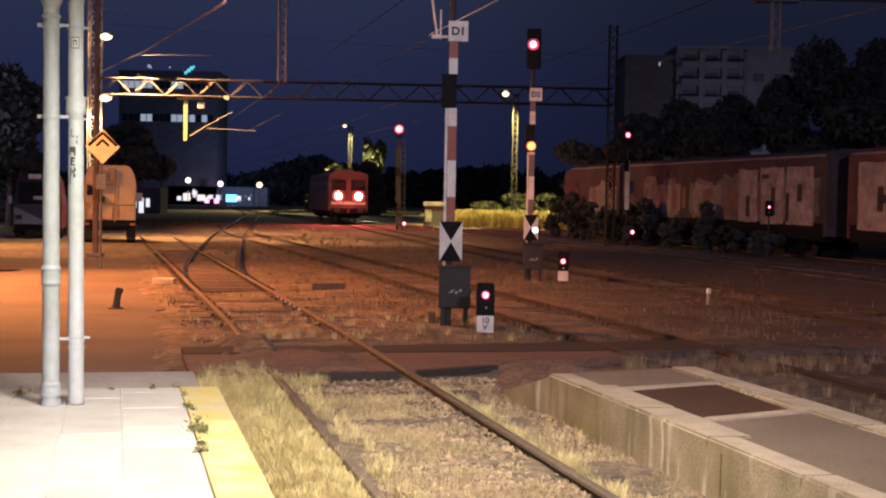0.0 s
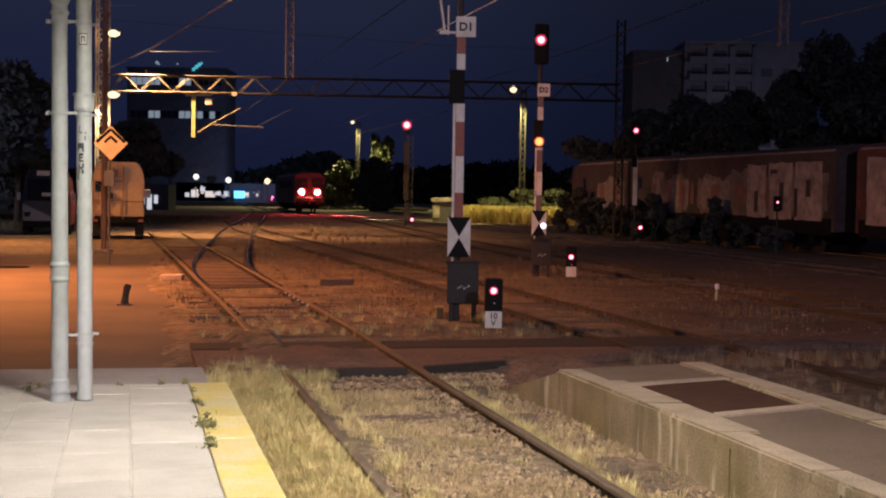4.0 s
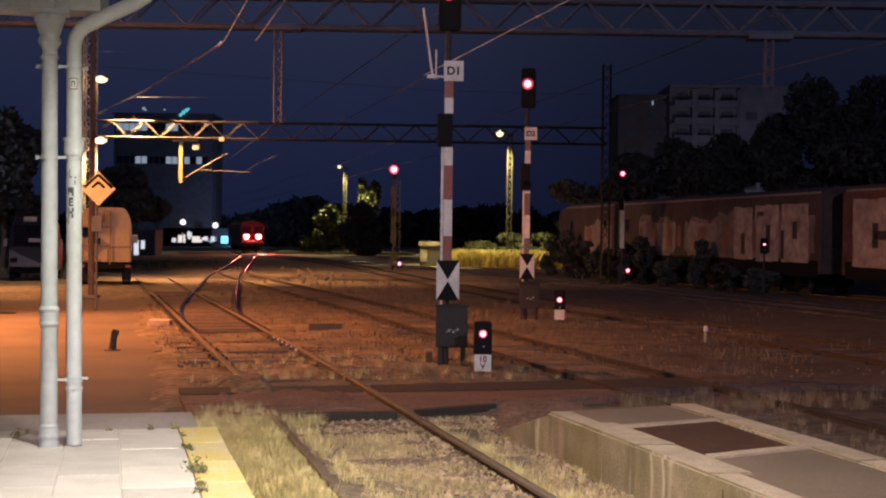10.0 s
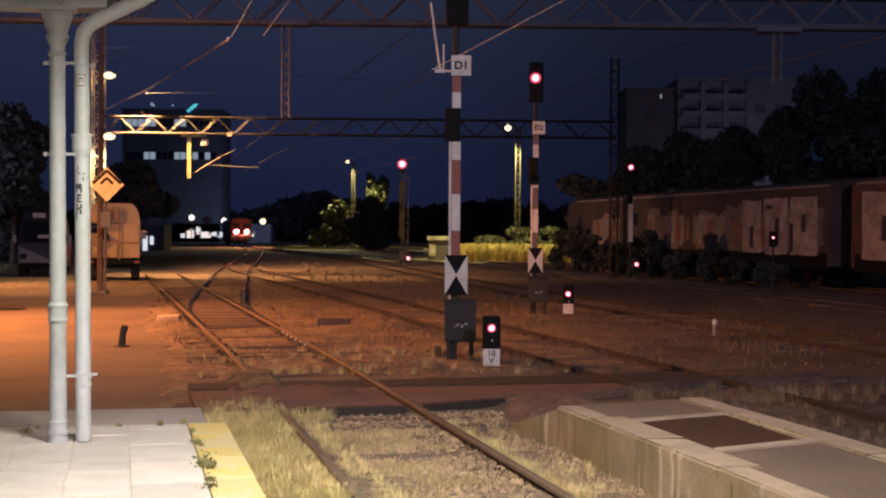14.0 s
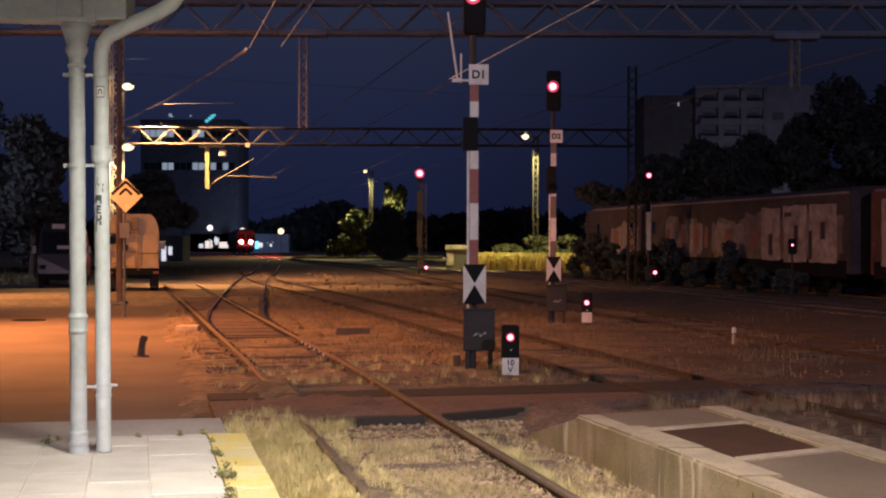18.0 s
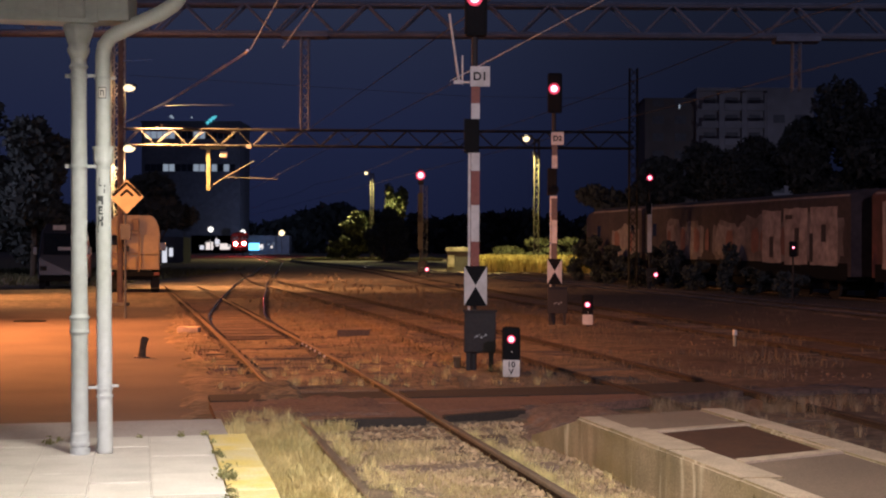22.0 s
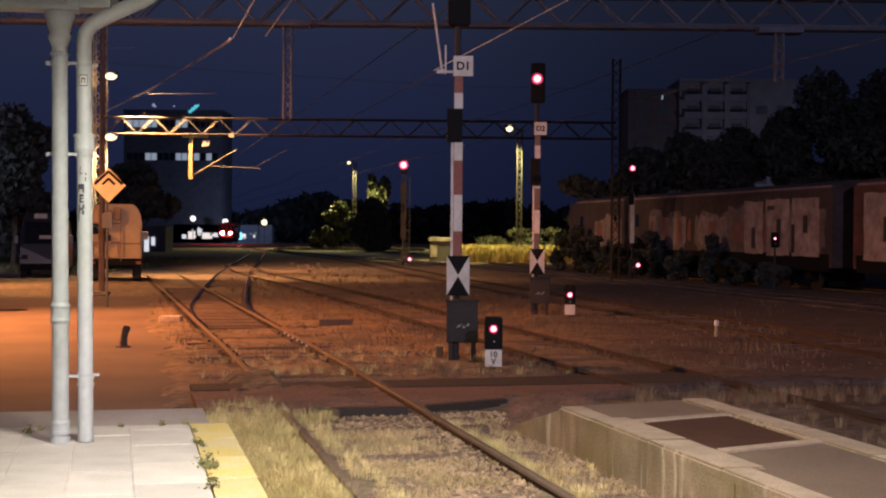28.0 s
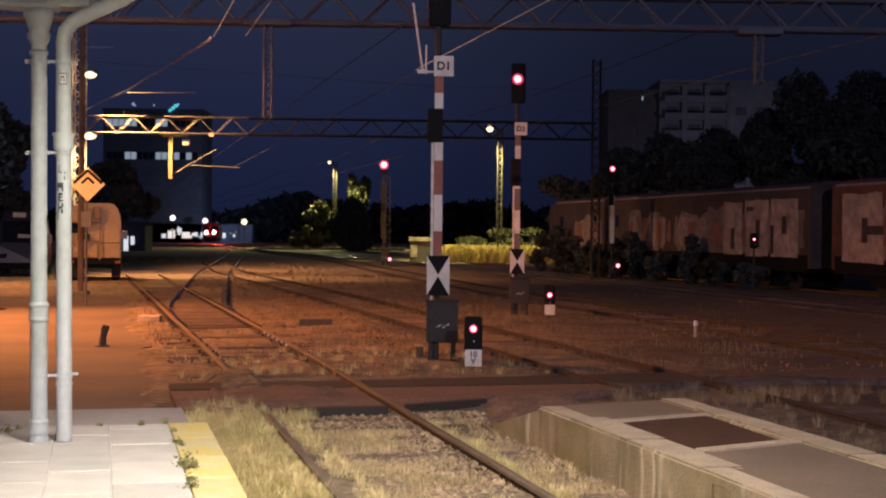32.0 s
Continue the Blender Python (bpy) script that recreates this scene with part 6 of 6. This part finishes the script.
def tufts(name, rng, fields, m, label):
    """Clumps of long blades that lean out from their own middle."""
    vs, fs = [], []
    spots = []
    for l0, l1, s0, s1, n, hi in fields:
        for _ in range(n):
            spots.append((rng.uniform(l0, l1), rng.uniform(s0, s1), hi * rng.uniform(0.45, 1.0)))
    for lat, s, h0 in spots:
        for _ in range(rng.randint(24, 52)):
            a = rng.uniform(0, 6.283)
            p = tp(lat, s, bed_z(lat, s) - 0.025) + Vector((math.cos(a), math.sin(a), 0)) * rng.uniform(0, 0.075)
            h = h0 * rng.uniform(0.5, 1.0)
            out = Vector((math.cos(a), math.sin(a), 0)) * h * rng.uniform(0.15, 0.75)
            w = Vector((-math.sin(a), math.cos(a), 0)) * 0.0021
            i = len(vs)
            mid = p + out * 0.4 + Vector((0, 0, h * 0.7))
            vs += [p - w, p + w, mid + w * 0.8, mid - w * 0.8, p + out + Vector((0, 0, h))]
            fs += [(i, i + 1, i + 2, i + 3), (i + 3, i + 2, i + 4)]
    tagged(pymesh(name, vs, fs, m), label, "grass", kind="stuff")


def grass():
    rng = random.Random(21)
    sp = []

    def strip(l0, l1, s0, s1, n, thresh=0.0, sc=1.2):
        k = 0
        while k < n:
            lat, s = rng.uniform(l0, l1), rng.uniform(s0, s1)
            k += 1
            if noise.noise(Vector((lat * sc, s * sc, 5))) < thresh:
                continue
            p = tp(lat, s)
            sp.append((p.x, p.y, bed_z(lat, s) - 0.02))
    strip(0.92, 1.66, 5.5, 14.6, 62000, -0.45, 1.7)
    strip(1.85, 3.0, 7.0, 14.5, 6000, 0.2, 1.5)
    strip(3.25, 3.6, 7.0, 12.5, 4500, 0.1, 1.7)
    g = blades("track_grass", sp, "dry yellowish grass growing along the near track", M_GRASS, 5, 0.02, 0.12, 0.0022)
    sp.clear()
    strip(0.95, 1.62, 6.5, 14.7, 20000, -0.2, 2.1)
    strip(1.85, 3.0, 6.8, 14.55, 34000, 0.0, 1.5)
    strip(3.3, 4.1, 7.0, 15.0, 14000, 0.05, 1.5)
    tufts("grass_tufts", rng, ((1.12, 1.62, 6.5, 14.7, 360, 0.20), (0.95, 1.15, 6.5, 14.7, 90, 0.10), (1.50, 1.62, 6.5, 15.0, 70, 0.2), (1.84, 2.05, 6.5, 14.4, 90, 0.18), (2.0, 3.0, 7, 14.4, 45, 0.11), (3.24, 3.45, 7, 14.6, 110, 0.20), (3.4, 4.1, 7.5, 14.5, 34, 0.13), (0.85, 1.0, 9.0, 15.0, 60, 0.3), (0.95, 1.75, 14.5, 16.0, 90, 0.24), (1.75, 2.2, 14.7, 15.3, 26, 0.2), (1.0, 6.3, 19.3, 24, 90, 0.2)), M_TUFT, "pale dry grass tufts along the rails and the platform edge")
    tufts("dry_weeds", random.Random(77), ((3.6, 6.0, 30, 62, 150, 0.26), (8.0, 9.8, 32, 75, 130, 0.3), (9.8, 12.0, 40, 90, 120, 0.34), (6.3, 7.9, 62, 90, 70, 0.3)), M_BROWNTUFT, "dry brown weeds between the far tracks")
    tufts("weed_tufts", rng, ((5.82, 6.3, 7.0, 15.2, 150, 0.34), (6.5, 7.7, 9.0, 16.2, 90, 0.20), (5.9, 9.5, 15.3, 16.4, 60, 0.30), (4.4, 6.2, 19.0, 21.0, 50, 0.2)), M_BROWNTUFT, "brown weed tufts behind the island platform")
    blades("dry_straw", sp, "short dry straw between the rails", M_STRAW, 15, 0.02, 0.10, 0.002)
    sp.clear()
    strip(5.9, 6.3, 7, 15, 7000, -0.1)
    strip(5.9, 14, 19, 40, 12000, 0.05, 0.6)
    strip(0.8, 6.2, 19.5, 45, 5000, 0.2, 0.6)
    strip(14, 30, 20, 70, 5000, 0.05, 0.4)
    blades("yard_grass", sp, "sparse dry weeds across the railway yard", M_YARDGRASS, 6, 0.04, 0.2, 0.006)
    sp.clear()
    for _ in range(16000):
        x, y = rng.uniform(1.0, 9.2), rng.uniform(103, 112)
        sp.append((x, y, 0))
    blades("tall_reeds", sp, "dense tall yellow-green reeds under the lamp", M_REED, 7, 0.7, 1.45, 0.04)
    sp.clear()
    for _ in range(9000):
        x, y = rng.uniform(-22, -3), rng.uniform(176, 200)
        sp.append((x, y, 0))
    for _ in range(7000):
        x, y = rng.uniform(-34, -17), rng.uniform(66, 110)
        sp.append((x, y, 0))
    blades("far_grass", sp, "rough grass at the far side of the yard", M_GRASSFAR, 8, 0.1, 0.4, 0.04)


M_YARDGRASS = mat("brown_yard_weeds", (0.17, 0.125, 0.08), 0.9, grain=8, var=0.35, bump=0, second=(0.10, 0.08, 0.055), stain=0.9, stain_amt=0.9, island=True)
M_GRASSFAR = mat("far_rough_grass", (0.14, 0.13, 0.06), 0.9, grain=3, var=0.3, bump=0, island=True)
M_TUFT = mat("dry_tufts", (0.66, 0.53, 0.25), 0.9, grain=6, var=0.4, bump=0, second=(0.48, 0.41, 0.17), stain=1.3, stain_amt=0.9, island=True)
M_BROWNTUFT = mat("brown_tufts", (0.26, 0.18, 0.11), 0.9, grain=6, var=0.4, bump=0, second=(0.15, 0.11, 0.07), stain=1.3, stain_amt=0.9, island=True)
M_STRAW = mat("straw", (0.54, 0.41, 0.22), 0.9, grain=8, var=0.4, bump=0, second=(0.36, 0.28, 0.14), stain=1.4, stain_amt=0.9, island=True)
M_REED = mat("reeds", (0.33, 0.26, 0.07), 0.85, grain=1, var=0.3, bump=0, island=True)
grass()


def ballast():
    rng = random.Random(9)
    vs, fs = [], []
    base = [Vector(v) for v in ((1, 0, -0.2), (0.2, 0.9, -0.3), (-0.9, 0.3, -0.2), (-0.3, -0.9, -0.3), (0.3, 0.2, 0.7), (-0.3, -0.2, 0.6))]
    tri = ((0, 1, 4), (1, 2, 4), (2, 5, 4), (2, 3, 5), (3, 0, 5), (0, 4, 5), (0, 3, 1), (3, 2, 1))

    def stone(lat, s, r):
        # adds one six-cornered stone to the current lists
        p = tp(lat, s, bed_z(lat, s))
        rot = Euler((rng.uniform(0, 6), rng.uniform(0, 6), rng.uniform(0, 6))).to_matrix()
        k = len(vs)
        for b in base:
            q = rot @ Vector((b.x * r * rng.uniform(0.7, 1.2), b.y * r * rng.uniform(0.7, 1.2), b.z * r))
            vs.append(p + q)
        fs.extend([(k + a, k + b, k + c) for a, b, c in tri])
    for _ in range(7200):
        stone(rng.uniform(1.8, 4.15), rng.uniform(7, 15.5), rng.uniform(0.012, 0.036))
    for _ in range(900):
        stone(rng.gauss(2.5, 0.35), rng.uniform(7.0, 12.0), rng.uniform(0.02, 0.05))
    for _ in range(2600):
        stone(rng.gauss(2.55, 0.3), rng.gauss(8.6, 1.1), rng.uniform(0.015, 0.04))
    tagged(pymesh("ballast", vs, fs, M_BALLAST), "scattered pale ballast stones between the rails", "gravel", kind="stuff")
    vs, fs = [], []
    for _ in range(9500):
        stone(rng.uniform(1.0, 6.6), rng.uniform(19, 45), rng.uniform(0.010, 0.028))
    for _ in range(1500):
        stone(rng.uniform(8, 13), rng.uniform(16, 40), rng.uniform(0.012, 0.03))
    tagged(pymesh("yard_stones", vs, fs, M_YARDSTONE), "scattered dark brown stones across the yard", "gravel", kind="stuff")


ballast()


def rail_bolts():
    o = TA.location
    for k in range(6):
        s = 24.4 + 0.62 * k
        q = tp(3.125 - 0.012 * (s - 22), s, 0.12) - o
        part("bolt", B((q.x, q.y, q.z), (0.035, 0.04, 0.04), bevel=0.008), M_WHITE, TA)


rail_bolts()


def weeds():
    rng = random.Random(3)
    spots = ((0.57, 11.85, 0.03), (0.57, 11.2, 0.05), (0.60, 11.05, 0.025), (0.58, 10.1, 0.085), (0.60, 9.98, 0.06), (0.57, 9.5, 0.04), (0.57, 9.25, 0.05), (-0.02, 12.3, 0.03), (-0.75, 12.05, 0.05), (-0.68, 12.2, 0.03), (-0.28, 12.25, 0.03), (0.32, 12.3, 0.035), (0.53, 12.35, 0.04))
    vs, fs = [], []
    for lat, s, r in spots:
        for _ in range(int(16 + 900 * r)):
            d = Vector((rng.gauss(0, 0.45), rng.gauss(0, 0.55), abs(rng.gauss(0, 0.5)))) * r
            tri_leaf(vs, fs, tp(lat, s, 0.404) + d, 0.008 + 0.12 * r, rng)
    o = pymesh("paving_weeds", vs, fs, M_WEED)
    tagged(o, "small green weeds in the paving joints", "weeds", kind="stuff")


weeds()


# ---- far buildings and lights ----
def apartment():
    """A slab block with recessed loggias, a darker stair wing beside it."""
    t = thing("apartment_building", (32.0, 250, 0), "pale many-storeyed apartment block with a darker wing rising behind trees", "apartment building")
    part("wing_wall", B((4.6, 9.5, 14.1), (9.0, 13, 28.2)), M_FACADED, t)
    part("wing_roof", B((4.6, 9.5, 28.35), (9.4, 13.4, 0.3)), M_FACADED, t)
    part("wall", B((15.2, 8.6, 14.8), (12.2, 13.2, 29.6)), M_FACADE, t)
    part("gable_wall", B((25.4, 7.5, 14.8), (8.2, 14, 29.6)), M_FACADE, t)
    part("roof", B((19.4, 8, 29.85), (21.0, 15, 0.5)), M_FACADE, t)
    part("lit_window", B((6.2, 2.9, 27.0), (0.24, 0.2, 0.75)), G_WIN, t)
    part("roof_mast", T((28.0, 5, 30.0), (28.0, 5, 31.4), 0.1, seg=6), M_HALL, t)
    wm = bpy.data.meshes.new("window")
    bm = B((0, 0, 0), (2.0, 0.12, 1.4))
    bm.to_mesh(wm)
    bm.free()
    wm.materials.append(M_HALL)
    for f in range(9):
        z = 2.9 + f * 3.1
        part("floor_slab", B((15.2, 1.5, z - 1.45), (12.4, 1.2, 0.22)), M_FACADE, t)
        for i in range(3):
            x = 11.4 + i * 4.0
            o = new("window", wm)
            o.location = (x, 1.94, z + 0.1)
            o.parent = t
            part("balcony", B((x, 1.0, z - 0.85), (3.0, 0.16, 1.0)), M_FACADE, t)
            part("loggia_wall", B((x + 2.0, 1.45, z + 0.1), (0.9, 1.1, 2.86)), M_FACADE, t)
        for x, y in ((23.4, 0.44), (27.2, 0.44), (2.4, 2.94), (6.4, 2.94)):
            if x < 20 or f % 2:
                o = new("window", wm)
                o.location = (x, y, z)
                o.parent = t


M_FACADED = mat("brown_facade", (0.12, 0.10, 0.10), 0.9, grain=0.5, var=0.12, stain=0.15)
apartment()


def tower():
    t = thing("office_building", (-66, 300, 0), "dark office block with bands of lit windows", "office building")
    part("wall", B((7.3, 8, 14), (21, 14, 28)), M_HALL, t)
    part("roof", B((7.3, 8, 28.2), (21.4, 14.6, 0.4)), M_HALL, t)
    rng = random.Random(2)
    for z, lit in ((18.4, (0, 1, 5, 6, 7, 8, 10)), (25.4, (-3, -2, -1, 0, 1, 5, 6))):
        for i in range(-3, 12):
            part("window", B((-0.0 + i * 1.3 + 2, 0.97, z), (1.1, 0.1, 1.5)), G_WIN if i in lit else M_GLASS, t)
    for x, z, r in ((12.2, 29.0, 0.42), (11.6, 28.5, 0.42), (11.0, 28.0, 0.36), (12.7, 29.3, 0.25), (3.2, 29.3, 0.36), (3.6, 29.0, 0.22), (7.6, 29.1, 0.2)):
        bm = bmesh.new()
        bmesh.ops.create_uvsphere(bm, u_segments=12, v_segments=8, radius=r, matrix=Matrix.Translation((x, 0.6, z)))
        part("roof_beacon", bm, G_CYAN if x > 8 else G_WIN, t)


tower()


def shops():
    rng = random.Random(8)
    t = thing("shop_front", (-32.3, 150.0, 0), "small glazed shop front lit from inside", "shop")
    part("wall", B((0, 2, 1.4), (4.6, 4, 2.8)), M_HALL, t)
    for i, (x, w, z, h) in enumerate(((-1.2, 0.5, 1.1, 1.3), (-0.5, 0.6, 1.2, 1.2), (0.3, 0.5, 0.9, 1.6), (1.0, 0.4, 1.2, 0.9))):
        part("window", B((x, -0.04, z), (w, 0.06, h)), G_SHOP, t)
    t = thing("row_of_kiosks", (-52.0, 300.0, 0), "row of low lit kiosks across the far street", "kiosk")
    part("wall", B((4, 3, 2.0), (21, 4, 4.0)), M_HALL, t)
    for x, w, z, h in ((-4.2, 0.9, 1.4, 0.9), (-2.6, 1.5, 1.7, 1.6), (-0.9, 1.0, 2.6, 1.0), (0.5, 1.7, 1.6, 1.3), (2.6, 0.8, 1.8, 0.9), (4.2, 1.1, 1.7, 1.1), (8.5, 0.9, 1.6, 1.0)):
        part("window", B((x, 0.96, z), (w, 0.1, h)), G_SHOP if rng.random() < 0.7 else G_PALEWIN, t)
    for _ in range(16):
        part("window", B((rng.uniform(-6, 13), 0.96, rng.uniform(0.9, 3.2)), (rng.uniform(0.25, 0.7), 0.1, rng.uniform(0.2, 0.6))), G_PALEWIN if rng.random() < 0.5 else G_WIN, t)
    t = thing("lit_sign", (-44.6, 298.0, 0), "bright blue glowing screen on a post", "sign")
    part("post", T((0, 0, 0), (0, 0, 1.0), 0.12), M_DARK, t)
    part("screen", B((0, -0.1, 1.6), (2.2, 0.2, 1.5), bevel=0.05), G_BLUE, t)


G_PALEWIN = glow("pale_window", (1.0, 0.85, 0.7), 0.5)
shops()


def far_woods():
    rng = random.Random(44)
    vs, fs = [], []
    for _ in range(16000):
        x = rng.uniform(-130, 60)
        top = 9 + 5 * noise.noise(Vector((x * 0.05, 3, 0))) + 2 * noise.noise(Vector((x * 0.3, 7, 0)))
        tri_leaf(vs, fs, Vector((x, rng.uniform(325, 345), rng.uniform(0, 1) ** 0.8 * top)), rng.uniform(0.8, 1.6), rng)
    o = pymesh("far_woods", vs, fs, M_LEAFD)
    tagged(o, "dark belt of distant trees behind the yard", "woods", kind="stuff")


far_woods()


def street_lamps():
    for x, h, g in ((-53.6, 5.2, G_PALE), (-46.8, 4.6, G_PALE), (-38.6, 4.5, G_SODIUM)):
        t = thing("street_lamp", (x, 297.0, 0), "distant street lamp with a pale glowing globe", "street lamp", "far street lamps")
        part("pole", T((0, 0, 0), (0, 0, h), 0.08), M_DARK, t)
        bm = bmesh.new()
        bmesh.ops.create_uvsphere(bm, u_segments=12, v_segments=8, radius=0.62, matrix=Matrix.Translation((0, 0, h)))
        part("globe", bm, g, t, smooth=True)


street_lamps()


# ---- what moves ----
def motions():
    ref = [(0, 617, 105), (1, 595.5, 113.5), (2, 573.5, 121.5), (2.5, 562, 125.5), (4.5, 525.5, 141), (6, 500.5, 151), (7.5, 481, 160), (9, 465, 169.5), (10.5, 451, 179), (13, 428, 194), (14.5, 418, 203), (16.5, 408, 214), (19, 390, 228), (21, 384, 238), (23, 384.5, 247), (24.5, 383, 253), (27, 389, 262), (30, 396, 271), (32, 399, 276)]
    pts = [(t, Vector(((x - 784) / 2500 * d, d, 0.15))) for t, x, d in ref]
    rows = []
    for i, (t, p) in enumerate(pts):
        a, b = pts[max(i - 1, 0)][1], pts[min(i + 1, len(pts) - 1)][1]
        d = b - a
        rows.append((t, pose(p.x, p.y, p.z, 0, 0, math.degrees(math.atan2(-d.x, d.y)))))
    walk(TRAIN, rows)
    walk(CAR, [(0, pose(-48.4, 296, 0, 0, 0, 0)), (1, pose(-47.0, 296.5, 0, 0, 0, -4)), (2, pose(-45.4, 297, 0, 0, 0, -8)), (2.5, pose(-44.6, 297.0, 0, 0, 0, -20)), (3.2, pose(-42.5, 297, 0, 0, 0, -70)), (4.2, pose(-36, 297.5, 0, 0, 0, -88)), (7, pose(-16, 300, 0, 0, 0, -88)), (9, pose(0, 300, 0, 0, 0, -88)), (32, pose(0.5, 300, 0, 0, 0, -88))])
    for lens in LENSES:
        x, y, z = lens.location
        walk(lens, [(0, pose(x, y, z)), (9.6, pose(x, y, z)), (9.7, pose(x, y, z, 0, 0, 60)), (9.8, pose(x, y, z, 0, 0, 120)), (9.9, pose(x, y, z, 0, 0, 180)), (32, pose(x, y, z, 0, 0, 180))])


motions()
